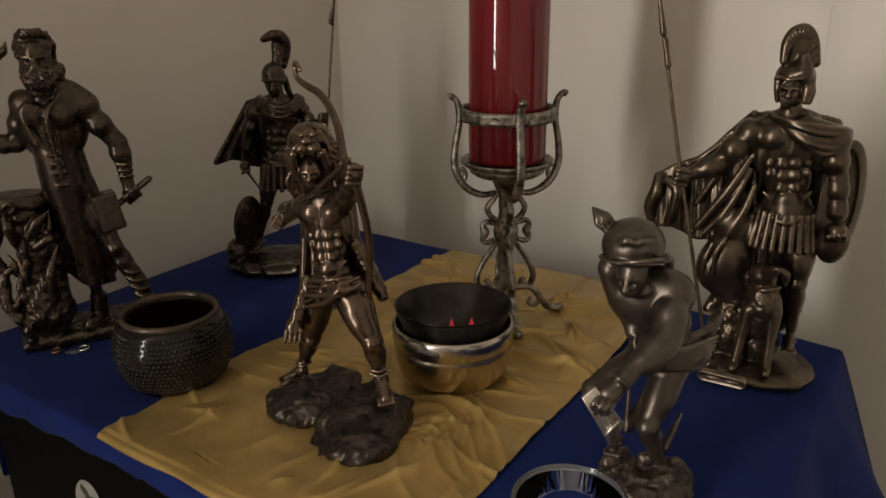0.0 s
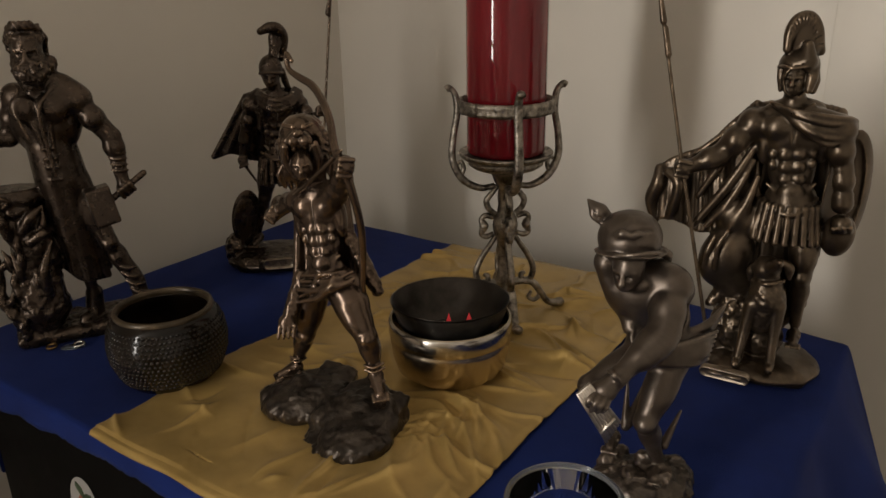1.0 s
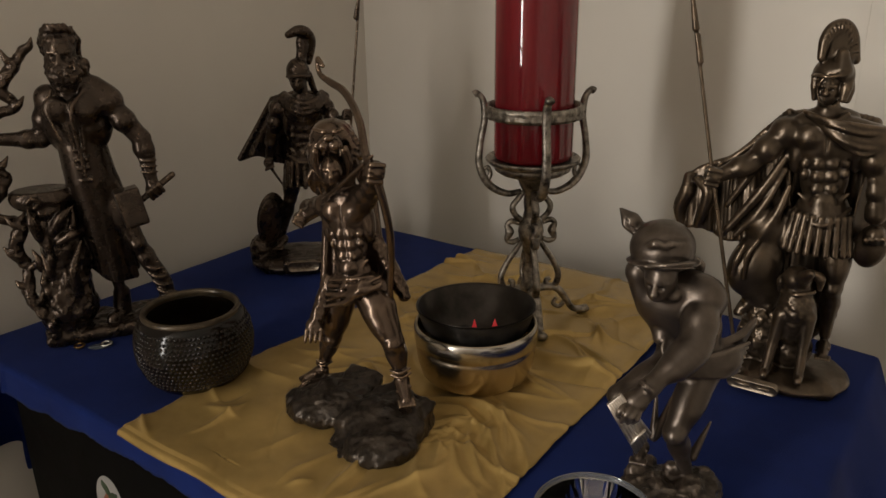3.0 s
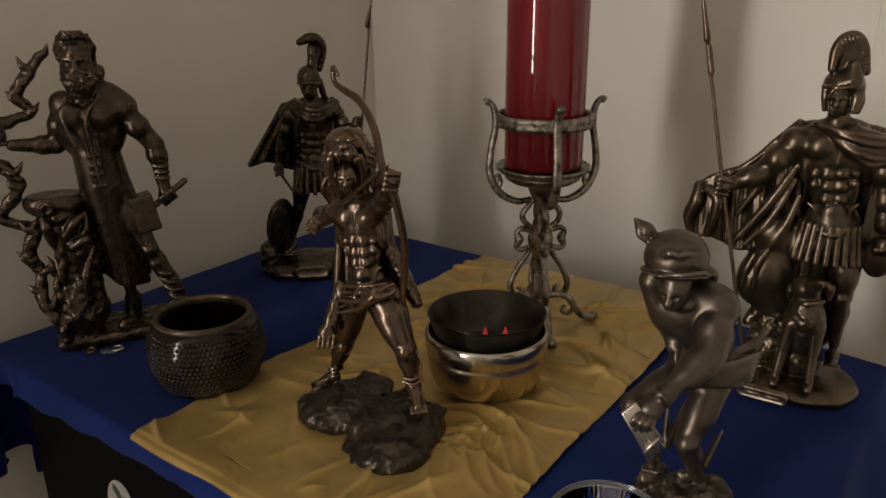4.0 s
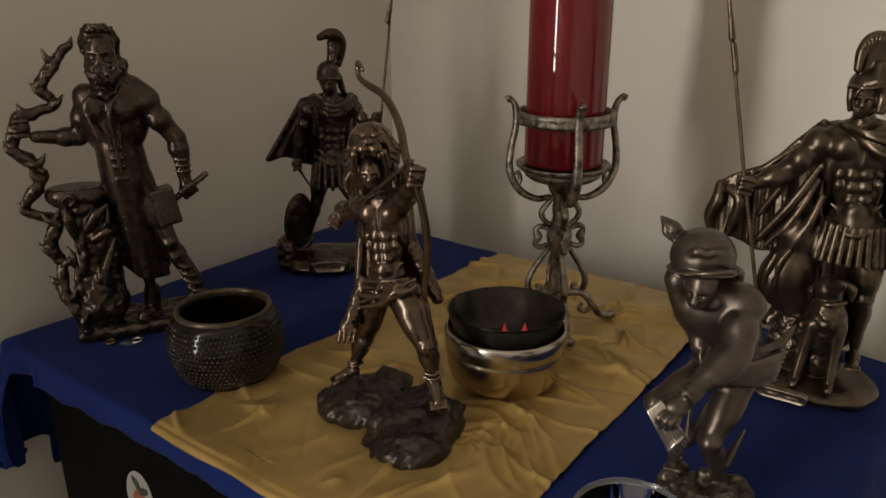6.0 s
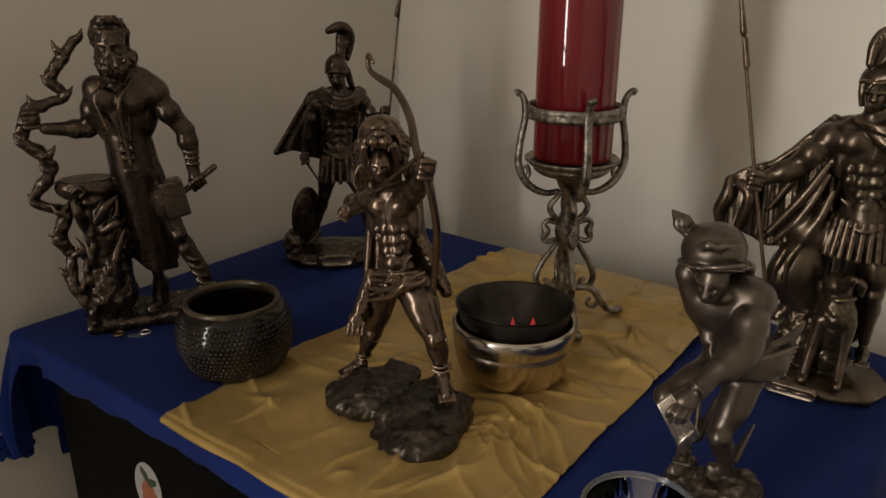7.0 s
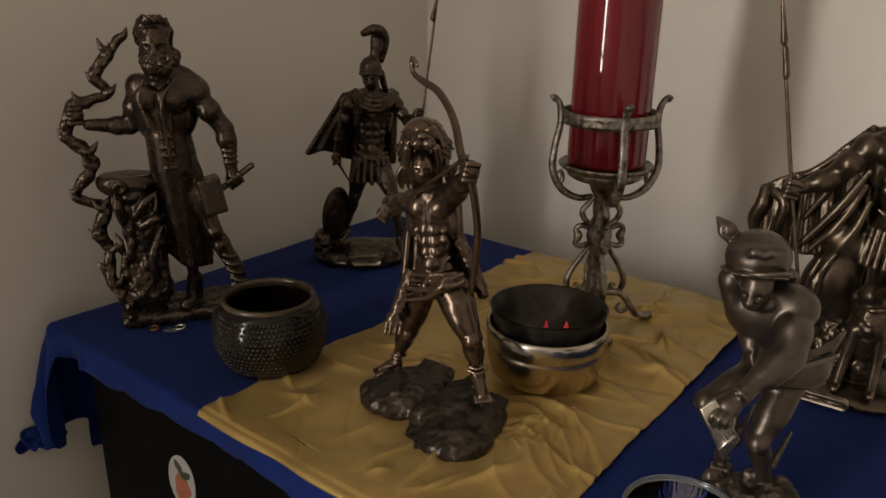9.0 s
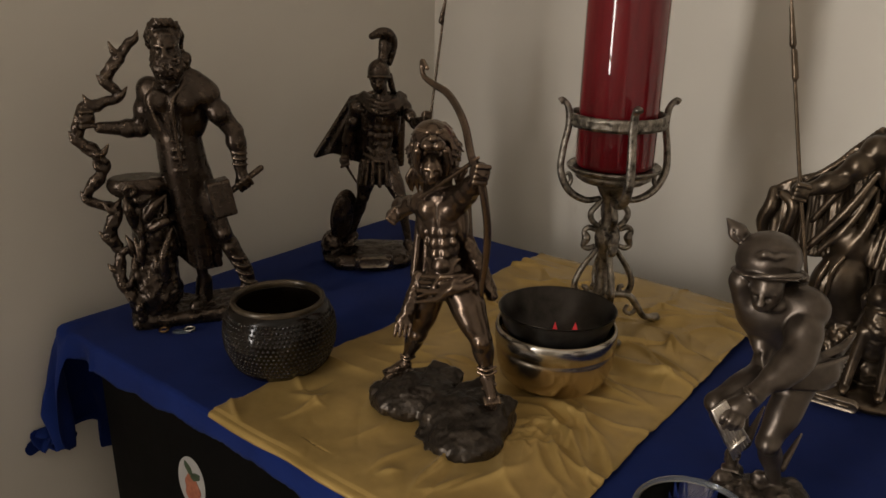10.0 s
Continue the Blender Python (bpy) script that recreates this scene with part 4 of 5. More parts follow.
    S.tube([(-10, -20, 272), (7, -22, 266), (21, -24, 254)], [13, 14, 13], 5)
    arm(S, (17, -24, 255), (45, -28, 215), (48, -30, 181), 11.4)
    S.cap((48.5, -29, 202), (48, -30, 178), 8.4, 6.6, 1)
    for z in (200, 194, 188, 182):
        S.tube([(40, -34, z), (48, -38, z - 1), (56, -32, z - 2)], [1.1, 1.1, 1.1], 0.4)
    S.cap((48, -30, 180), (50, -31, 163), 6.0, 6.8, 2)
    fist(S, (50, -31, 161), 8.5, (0.8, 0.1, 0.5))
    S.cap((70, -27, 174), (30, -32, 147), 3.4, 3.4, 0.8)
    S.block((26, -33, 146), (12, 10, 20), basis((1, 0.1, 0.18), (-0.18, 0, 1)), 2.2, 0.6)
    # bearded head
    f, sd, up = head(S, (-15, -28, 303), 16.8, (-0.12, -1, -0.25))
    S.ell((-15, -22, 313), (16.5, 17, 15), None, 1.5, rough=1.8, size=6)
    for i in range(15):
        a = -1.25 + 2.5 * i / 14
        x, y = math.sin(a), -math.cos(a)
        S.tube([(-15 + 13 * x, -28 + 11 * y, 298), (-15 + 14 * x, -29 + 12.5 * y, 285), (-15 + 8.5 * x, -30 + 10 * y, 269 + 5 * (i % 2))], [2.6, 3.2, 1.8], 0.5, rough=0.9, size=4)
        S.tube([(-15 + 14 * x, -24 + 13 * y * 0.6, 321 + 3 * (i % 2)), (-15 + 17 * x, -18, 311), (-15 + 16 * x, -13, 300)], [2.6, 3.2, 2.2], 0.5, rough=0.9, size=4)
        S.tube([(-15 + 9 * x, -30 + 12 * y * 0.6, 328 - 2 * (i % 3)), (-15 + 13 * x, -26 + 12 * y * 0.5, 322)], [2.4, 2.8], 0.9)
    S.ell((-14, -40, 285), (15.5, 10, 13), None, 2, rough=2.4, size=5)
    S.ell((1, -26, 288), (7, 8, 11), None, 2, rough=1.8, size=5)
    for q in (-1, 1):
        S.tube([(-15 + q * 2, -46, 294), (-15 + q * 8, -44, 290), (-15 + q * 11, -40, 283)], [2.0, 2.4, 1.6], 0.6)
    S.level()
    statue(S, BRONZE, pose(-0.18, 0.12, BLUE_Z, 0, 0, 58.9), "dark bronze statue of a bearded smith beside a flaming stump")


def text_bm(body, size, depth):
    cu = bpy.data.curves.new("letters", "FONT")
    cu.body, cu.size, cu.extrude, cu.align_x, cu.align_y = body, size, depth, "CENTER", "CENTER"
    ob = bpy.data.objects.new("letters", cu)
    scene.collection.objects.link(ob)
    me = bpy.data.meshes.new_from_object(ob.evaluated_get(bpy.context.evaluated_depsgraph_get()))
    bm = bmesh.new()
    bm.from_mesh(me)
    bpy.data.objects.remove(ob)
    bpy.data.curves.remove(cu)
    bpy.data.meshes.remove(me)
    bmesh.ops.rotate(bm, verts=bm.verts[:], cent=(0, 0, 0), matrix=Matrix.Rotation(math.pi / 2, 3, "X"))
    return bm


def plate_bm(cx, y, cz, hw, hh, m=None):
    """A stadium-shaped raised plate with a rim, in the xz plane, facing -y."""
    S = 24
    bm = bmesh.new()
    def ring(k, yy):
        out = []
        for i in range(S):
            a = 2 * math.pi * i / S
            c, s_ = math.cos(a), math.sin(a)
            out.append(bm.verts.new((cx + (hw - hh) * (1 if c >= 0 else -1) + hh * k * c, yy, cz + hh * k * s_)))
        return out
    rings = [ring(1.0, y + 0.006), ring(1.0, y + 0.0006), ring(0.94, y), ring(0.82, y), ring(0.76, y + 0.0008)]
    for a, b in zip(rings, rings[1:]):
        for i in range(S):
            bm.faces.new((a[i], a[(i + 1) % S], b[(i + 1) % S], b[i]))
    bm.faces.new(rings[-1])
    bmesh.ops.recalc_face_normals(bm, faces=bm.faces[:])
    if m is not None:
        bmesh.ops.transform(bm, matrix=m, verts=bm.verts[:])
    return bm


def soldier_with_shield():
    S = Sculpt((-95, -80, -1), (90, 55, 362), 1.2, 5)
    S.ell((-14, 0, 8), (66, 50, 14), None, 2, rough=0.9, size=24)
    S.block((-14, 0, 8), (50, 38, 10), None, 9, 5, rough=0.7, size=24)
    S.ell((-68, 4, 22), (14, 20, 20), None, 4, rough=2.0, size=9)
    S.block((-11, -44, 13), (25, 9, 9), None, 4, 2)
    leg(S, (-16, 0, 132), (-24, 4, 90), (-38, 18, 40), 12)
    foot(S, (-38, 18, 30), (-44, 2, 25), 7)
    leg(S, (12, -4, 128), (25, -24, 96), (35, -26, 40), 12)
    foot(S, (35, -27, 32), (38, -42, 26), 7)
    # round shield leaning on the rock
    Bs = basis((1, 0.75, 0), (0.06, -0.15, 1))
    S.ell((-50, 2, 63), (23, 5.0, 40), Bs, 1)
    S.ell((-52, -5, 63), (17, 4.2, 32), Bs, 1)
    S.ell((-53, -9, 64), (6, 3.2, 9), Bs, 1)
    kilt(S, (-2, -4, 142), 21, 16, 30, 16, 1.22)
    P, B = torso(S, (-2, -4, 142), (3, -6, 230), (1, 0.0, 0.03), 30)
    S.tube([P(-0.66, 0.1, 0.10), P(0, 0.56, 0.02), P(0.66, 0.1, 0.10)], [2.4, 3.0, 2.4], 0.8)
    # collar of the cloak
    for n in range(3):
        S.tube([(-26 + 3 * n, 4, 224 + 2 * n), (-14 + 2 * n, -18, 213 + 5 * n), (4, -25, 207 + 6 * n), (22 - 2 * n, -18, 214 + 4 * n), (32 - 3 * n, 4, 224 + 2 * n)], [4, 4.2, 4.2, 4.2, 4], 1.4)
    S.sheet([(-30, 8, 222), (0, 22, 226), (30, 10, 220)], [(-38, 24, 140), (2, 30, 128), (28, 20, 132)], 4.5, 3.0, 3.2, 3)
    S.sheet([(-36, 10, 221), (-30, 14, 214), (-26, 16, 205)], [(-86, 32, 141), (-62, 30, 147), (-38, 24, 139)], 3.6, 1.8, 3.2, 3)
    S.cap((3, -6, 226), (0, -8, 248), 8, 8, 3)
    arm(S, (-30, 2, 210), (-41, 10, 174), (-47, 14, 146), 9)
    fist(S, (-48, 13, 138), 7)
    S.cap((-48, 10, 136), (-32, 10, 108), 2.2, 1.4, 0.6)
    S.cap((-52, 8, 130), (-42, 8, 134), 1.8, k=0.5)
    arm(S, (32, -2, 211), (44, -26, 194), (53, -56, 206), 7.6)
    fist(S, (55, -62, 211), 6.2, (0.15, 0, 1))
    S.cap((38, -66, 20), (77, -62, 348), 1.9, 1.6, 0.5)
    S.cap((71.5, -62, 322), (72.5, -62, 328), 3.0, 2.6, 0.5)
    S.cap((73, -62, 330), (78, -62, 352), 2.6, 1.0, 0.6)
    # head, helmet, crest
    head(S, (-2, -9, 247), 13, (-0.1, -1, -0.25))
    S.ell((-1, -6, 256), (14.6, 15.5, 17), None, 1.2)
    S.tube([(-15, -10, 251), (-8, -20, 252), (-1, -22.5, 253), (7, -20, 252), (13, -10, 251)], [1.6, 1.8, 1.8, 1.8, 1.6], 0.6)
    S.tube([(13, -6, 253), (15, 0, 240), (18, 4, 230)], [3.4, 4.4, 3.6], 1.4)
    S.cap((3, -4, 268), (6, -2, 284), 6.0, 6.5, 2)
    crest = [(-9, -13, 301), (2, -9, 305), (11, -4, 303), (17, 3, 294), (16, 5, 280), (13, 6, 266)]
    S.tube(crest, [4.4, 6.6, 7.4, 6.6, 5.6, 3.6], 2)
    S.ell((7, -2, 290), (8, 6, 13), None, 3)
    for i in range(10):
        t = i / 9
        c = smooth_path(crest, 6)[int(t * 29)]
        S.cap(c + Vector((0, -5, 1)), c + Vector((1.5, 4, 2)), 1.5, k=0.4)
    S.level()
    m = pose(-0.011, -0.0545, 0.0150)
    plate = plate_bm(0, 0, 0, 0.0205, 0.0072, m)
    word = text_bm("MARS", 0.0105, 0.0007)
    bmesh.ops.transform(word, matrix=m, verts=word.verts[:])
    statue(S, BRONZE, pose(-0.15, 0.385, BLUE_Z, 0, 0, 44.8), "dark bronze statue of a soldier with round shield", [(plate, PLATE_M), (word, PLATE_M)])


def archer():
    S = Sculpt((-88, -88, -1), (66, 84, 312), 1.1, 7)
    # rock: a low shelf, a stepped crag and a jutting front ledge
    S.ell((-30, 20, 8), (44, 36, 18), None, 4, rough=2.6, size=17)
    S.ell((18, -14, 6), (38, 38, 22), None, 5, rough=2.4, size=17)
    S.ell((10, -48, 4), (32, 28, 16), None, 5, rough=2.4, size=15)
    S.ell((-8, -16, 6), (22, 20, 15), None, 6, rough=2.4, size=14)
    for c, half, sd_, up_ in (((-52, 24, -1), (20, 17, 9), (1, 0.3, 0.1), (-0.2, -0.35, 1)), ((-9, 36, 13), (17, 14, 12), (1, -0.4, -0.2), (0.2, -0.3, 1)),
                              ((-33, 30, 11), (18, 14, 9), (1, 0.1, 0.3), (-0.25, -0.1, 1)), ((14, -8, 11), (27, 20, 11), (1, 0.35, 0.16), (-0.2, -0.38, 1)),
                              ((33, -16, 10), (15, 18, 13), (1, -0.5, 0.0), (0.25, -0.3, 1)), ((-2, -52, -10), (19, 12, 7), (1, 0.2, 0.18), (-0.2, -0.5, 1)),
                              ((-20, -38, -6), (13, 16, 11), (1, 0.6, 0.0), (-0.3, -0.2, 1)), ((-15, -4, 6), (16, 16, 9), (1, 0.5, 0.2), (0.1, -0.5, 1)),
                              ((28, -40, -4), (14, 15, 11), (1, -0.6, 0.1), (0.3, -0.3, 1))):
        S.block(c, half, basis(sd_, up_), 2.0, 3.4, rough=1.9, size=11)
    S.ell((0, -58, 7), (12, 9, 5.5), None, 2, cut=True)
    S.ell((-24, 16, 9), (8, 6, 5), None, 2, cut=True)
    S.tube([(-37, -24, -2), (-21, -8, 0), (-5, 10, 9), (13, 22, 20)], [6.5, 5.0, 5.5, 6.0], 3, cut=True, rough=1.2, size=8)
    S.tube([(44, -30, 4), (24, -34, 7), (7, -44, 8)], [2.6, 2.6, 3.2], 2, cut=True)
    for n in range(5):
        S.cap(Vector((-6, -60, 5)) + Vector((4 * n, 3, 0)), Vector((-6, -54, 8)) + Vector((4 * n, 2, 0)), 1.6, 1.0, 0.8)
    # legs
    leg(S, (-20, 28, 108), (-31, 32, 65), (-41, 42, 36), 12.2)
    foot(S, (-43, 43, 27), (-57, 38, 22), 6.4)
    leg(S, (6, 12, 114), (23, -10, 79), (29, -12, 50), 13.4)
    foot(S, (29, -13, 43), (32, -28, 34), 7)
    for z, x, y in ((56, 28, -12), (52, 28.5, -12.5)):
        S.tube([(x - 8, y - 4, z), (x, y - 8, z - 1), (x + 8, y - 2, z)], [1.4, 1.4, 1.4], 0.4)
    for z in (40, 37):
        S.tube([(-47, 38, z), (-41, 34, z - 1), (-34, 40, z)], [1.3, 1.3, 1.3], 0.4)
    # loincloth folds
    S.ell((-7, 22, 118), (25, 18, 14), basis((1, 0, 0.02), (0, 0, 1)), 3)
    S.cap((-20, 27, 112), (-24, 28, 98), 14.5, 14, 3)
    S.cap((6, 13, 116), (12, 4, 104), 15.5, 15, 3)
    for a, b, c, r in (((14, -4, 135), (-4, -6, 129), (-29, 14, 122), 2.4), ((15, -6, 130), (-3, -9, 123), (-31, 12, 115), 2.8), ((8, -4, 136), (-10, -2, 133), (-28, 14, 127), 2.0),
                       ((15, -6, 126), (-2, -10, 127), (-15, -2, 112), 2.6), ((-3, -9, 122), (-15, -2, 113), (-32, 12, 104), 2.6), ((-6, -7, 127), (-17, 0, 119), (-31, 12, 109), 1.8),
                       ((-12, -2, 134), (-18, 2, 122), (-21, 4, 109), 2.0), ((4, -4, 134), (-2, -8, 130), (-9, -4, 113), 2.2)):
        S.tube([a, b, c], [r * 0.7, r * 1.1, r * 0.7], 1.9)
    # trunk twisted to the bow arm
    P, B = torso(S, (-8, 25, 124), (-13, 34, 203), (1, -0.35, 0.20), 27)
    S.cap((-14, 35, 196), (-18, 35, 212), 8.5, 8.5, 3)
    # bow arm and drawing arm
    arm(S, (4, 20, 196), (11, -8, 211), (14, -30, 226), 9.2)
    fist(S, (15, -39, 232), 8, (0.2, -0.1, 1))
    arm(S, (-30, 42, 184), (-48, 80, 172), (-53, 72, 168), 7.6)
    S.cap((-50, 66, 168), (-36, 50, 178), 6.6, 5.0, 2)
    fist(S, (-54, 62, 166), 7, (0.5, 0.3, 0.6))
    # bow and arrow
    S.tube([(-25, 46, 298), (-29, 52, 303), (-28, 48, 292), (-19, 38, 286), (-9, 28, 281), (-1, 12, 272), (5, -8, 260), (9, -32, 242), (16, -38, 226), (21, -31, 202), (24, -22, 178), (24, -10, 148), (22, 0, 121), (23, 5, 103), (19, 6, 97)],
           [2.0, 2.2, 2.2, 3.0, 3.2, 3.2, 3.2, 3.2, 3.4, 3.2, 3.2, 3.0, 2.8, 2.4, 1.6], 0.7)
    S.cap((-40, 50, 179), (12, -38, 241), 1.9, 1.9, 0.6)
    S.cap((10, -35, 239), (14, -42, 244), 2.8, 1.2, 0.5)
    # quiver and the hide's tail hanging behind
    S.tube([(12, 36, 150), (24, 30, 126), (34, 24, 106)], [6.5, 7.5, 5.5], 2, rough=0.8, size=5)
    S.sheet([(-28, 46, 190), (-8, 52, 196), (10, 44, 188)], [(-34, 40, 118), (-10, 48, 108), (16, 40, 112)], 4.2, 3.0, 2.5, 3)
    # paw of the hide
    S.tube([(-30, 24, 122), (-36, 18, 106), (-40, 14, 94)], [6.0, 6.0, 6.6], 2, rough=0.8, size=5)
    S.ell((-43, 12, 86), (8.0, 6.5, 8), None, 2)
    for n in range(4):
        S.cap((-49 + 4 * n, 7, 85), (-51 + 4.2 * n, 5, 75), 2.1, 1.5, 0.4)
    # head under the lion's jaws
    S.ell((-18, 34, 226), (21, 18, 26), None, 3, rough=1.4, size=6)
    rnd = random.Random(12)
    mid = Vector((-18, 20, 236))
    for i in range(90):
        a = -2.6 + 5.2 * i / 89 + rnd.uniform(-0.06, 0.06)
        layer = i % 3
        r0, r1, y = 14 + layer * 1.5, 18.5 + 2.6 * layer + rnd.uniform(-2, 2), 5 * layer
        p = mid + Vector((r0 * math.sin(a), y - 4, r0 * math.cos(a)))
        q = mid + Vector((r1 * math.sin(a), y + 5, r1 * math.cos(a) - 3 - 3 * abs(math.sin(a))))
        S.tube([p, p.lerp(q, 0.5) + Vector((rnd.uniform(-1.5, 1.5), -2.5, 1.5)), q], [1.8, 2.0, 0.7], 0.6)
    for i in range(16):
        x = -37 + 3.0 * i
        S.tube([(x, 26, 222 - abs(x + 15) * 0.2), (x - 2 + rnd.uniform(-2, 2), 27, 210), (x + rnd.uniform(-3, 3), 32, 195 + rnd.uniform(-3, 5))], [2.2, 2.5, 1.0], 0.8)
    S.ell((-20, 26, 247), (16, 16, 12), None, 3)
    S.ell((-20, 8, 244), (9, 13, 6.5), None, 3)
    S.ell((-20, -5, 250), (4.6, 3.4, 2.8), None, 1.0)
    for a in ((-24, -2, 244), (-15, -2, 244)):
        S.ell(a, (5.6, 6, 4.4), None, 1.2)
    S.ell((-20, 8, 234), (8.5, 15, 6.5), None, 1.2, cut=True)
    for a in ((-29, 4, 251), (-13, 4, 251)):
        S.ell(a, (3.4, 4, 2.2), None, 0.8, cut=True)
    for a, b in (((-24, 4, 253), (-32, 10, 254)), ((-16, 4, 253), (-10, 10, 254))):
        S.cap(a, b, 2.2, 1.6, 1.6)
    for a, b in (((-25, -4, 242), (-25, -2, 237)), ((-15, -4, 242), (-15, -2, 237))):
        S.cap(a, b, 1.6, 0.6, 0.5)
    for a, b, c in (((-32, 10, 237), (-33, 14, 227), (-30, 16, 216)), ((-9, 10, 238), (-7, 14, 227), (-8, 16, 217))):
        S.tube([a, b, c], [3.4, 3.8, 2.4], 1.2)
    for n in range(5):
        S.cap(Vector((-23, -3, 241)) + Vector((1.6 * n, 0, 0)), Vector((-23, -2, 239)) + Vector((1.6 * n, 0, 0)), 0.8, 0.5, 0.3)
    head(S, (-20, 14, 221), 11.2, (-0.05, -1, -0.1))
    S.level()
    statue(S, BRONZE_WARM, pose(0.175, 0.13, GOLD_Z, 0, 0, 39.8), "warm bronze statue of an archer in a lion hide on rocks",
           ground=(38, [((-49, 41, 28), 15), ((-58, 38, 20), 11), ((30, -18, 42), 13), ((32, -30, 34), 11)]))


def captain():
    S = Sculpt((-128, -72, -1), (84, 50, 364), 1.15, 11)
    S.ell((-3, -4, 6), (53, 46, 12), None, 2, rough=0.4, size=16)
    S.block((-3, -6, 5), (40, 34, 9), None, 9, 6, rough=0.4, size=12)
    # standing leg, and the other lost in the gathered cloak on a rock
    leg(S, (20, 0, 140), (22, -6, 98), (23, 0, 48), 12.6)
    foot(S, (23, -4, 38), (23, -22, 36), 6.4)
    S.ell((-30, 2, 34), (24, 20, 40), None, 4, rough=3.0, size=12)
    S.tube([(-32, 4, 74), (-44, 0, 70), (-53, -4, 59)], [10, 8, 5], 3, rough=1.0, size=7)
    S.ell((-44, -2, 107), (24, 18, 33), basis((1, 0.1, 0), (0.25, 0, 1)), 5)
    S.ell((-56, -6, 102), (12, 12, 20), None, 4)
    S.ell((-34, 2, 85), (18, 15, 22), None, 6)
    for a, b, c in (((-55, -20, 131), (-60, -22, 116), (-62, -16, 98)), ((-44, -22, 138), (-51, -24, 123), (-52, -20, 99))):
        S.tube([a, b, c], [1.6, 2.4, 1.4], 1.6)
    S.sheet([(-18, 8, 150), (-2, 14, 150), (20, 12, 146)], [(-24, 16, 30), (0, 22, 24), (26, 20, 60)], 5, 3, 3, 3)
    # seated dog
    S.tube([(-6, -24, 97), (-4, -26, 81), (-5, -22, 58)], [12.5, 16.5, 15], 3, rough=0.7, size=5)
    S.ell((-5, -12, 35), (20, 16, 20), None, 4, rough=0.8, size=6)
    S.ell((-7, -26, 109), (12.5, 11.5, 11.5), None, 3)
    S.cap((-3, -34, 113), (2, -44, 121), 6.2, 4.2, 2)
    S.ell((3, -47, 123), (2.2, 2.0, 1.8), None, 0.8)
    S.tube([(4, -24, 115), (11, -22, 110), (12, -22, 100)], [3.4, 4.8, 2.0], 1)
    S.tube([(-16, -22, 110), (-20, -22, 103), (-20, -20, 93)], [3.4, 4.2, 2.0], 1)
    S.tube([(-18, -28, 95), (-5, -38, 98), (8, -28, 99)], [1.8, 2.0, 1.8], 0.6)
    S.tube([(-15, -32, 75), (-19, -34, 48), (-22, -38, 20)], [7.6, 4.8, 4.0], 2)
    S.tube([(6, -32, 76), (6, -36, 48), (6, -40, 22)], [7.6, 4.8, 4.0], 2)
    for a, b in (((-22, -38, 19), (-23, -46, 18)), ((6, -40, 20), (6, -48, 19))):
        S.cap(a, b, 4.4, 3.6, 1.2)
    # trunk in a muscled cuirass
    kilt(S, (4, 0, 164), 25, 19, 32, 24, 1.20)
    P, B = torso(S, (4, 0, 164), (-4, 0, 258), (1, 0.05, 0.03), 35)
    S.tube([P(-0.62, 0.15, 0.06), P(-0.3, 0.50, -0.02), P(0, 0.60, -0.06), P(0.3, 0.50, -0.02), P(0.62, 0.15, 0.06)], [1.8, 2.2, 2.4, 2.2, 1.8], 0.6)
    S.tube([P(-0.42, 0.30, 0.95), P(0, 0.46, 0.86), P(0.42, 0.30, 0.95)], [1.6, 1.8, 1.6], 0.6)
    # cloak: over the shoulder, gathered, then blown to the side
    S.ell((20, -8, 238), (27, 12, 13), basis((1, 0.1, -0.25), (0.25, 0, 1)), 4)
    for n, (r, dz) in enumerate(((2.0, 0), (3.2, 1), (2.2, -1), (3.4, 0), (2.4, 1.5))):
        S.tube([(-22 + n, -7, 254 - 0.8 * n), (-2 + 2 * n, -19, 250 - 4.2 * n + dz), (20 + n, -20 - 0.3 * n, 247 - 5.8 * n), (37, -11, 244 - 5.2 * n + dz), (46, 4, 240 - 5 * n)], [1.4, r, r * 1.1, r, 1.8], 1.4)
    S.sheet([(-30, 10, 246), (0, 22, 250), (34, 12, 244)], [(-40, 22, 120), (-6, 28, 70), (30, 22, 110)], 5, 3.5, 3.0, 3)
    S.sheet([(-34, 8, 250), (-57, 10, 225), (-79, 12, 203), (-103, 14, 192), (-115, 14, 181)], [(-21, 4, 138), (-47, 6, 134), (-75, 8, 127), (-100, 12, 137), (-117, 14, 131)], 3.2, 2.2, 6.0, 3)
    S.tube([(-114, 10, 183), (-114, 6, 170), (-120, 8, 152), (-115, 12, 127)], [5, 7, 6, 3], 3)
    S.tube([(-105, 4, 182), (-94, 0, 173), (-97, 2, 151), (-102, 8, 136)], [4, 6, 5, 3], 3)
    for a, b, c, r in (((-30, -4, 215), (-48, -10, 180), (-76, -6, 136), 4.6), ((-30, -6, 201), (-44, -10, 168), (-65, -6, 136), 3.4), ((-37, 0, 221), (-57, -6, 196), (-76, -2, 162), 3.6),
                       ((-25, -8, 187), (-32, -12, 162), (-45, -8, 131), 4.4), ((-56, 2, 225), (-71, 0, 211), (-87, 2, 198), 2.6)):
        S.tube([a, b, c], [r * 0.6, r, r * 0.7], 3)
    S.ell((-38, -4, 146), (17, 11, 20), basis((1, 0, 0.5), (-0.5, 0, 1)), 6)
    S.cap((-4, 0, 254), (-5, -2, 272), 9, 8.5, 3)
    # arms
    arm(S, (-34, -2, 234), (-60, -10, 205), (-84, -19, 194), 11)
    fist(S, (-89, -20, 193), 8.4, (0.2, 0, 1))
    S.cap((-49, -12, 8), (-92, -20, 206), 1.9, 1.9, 0.5)
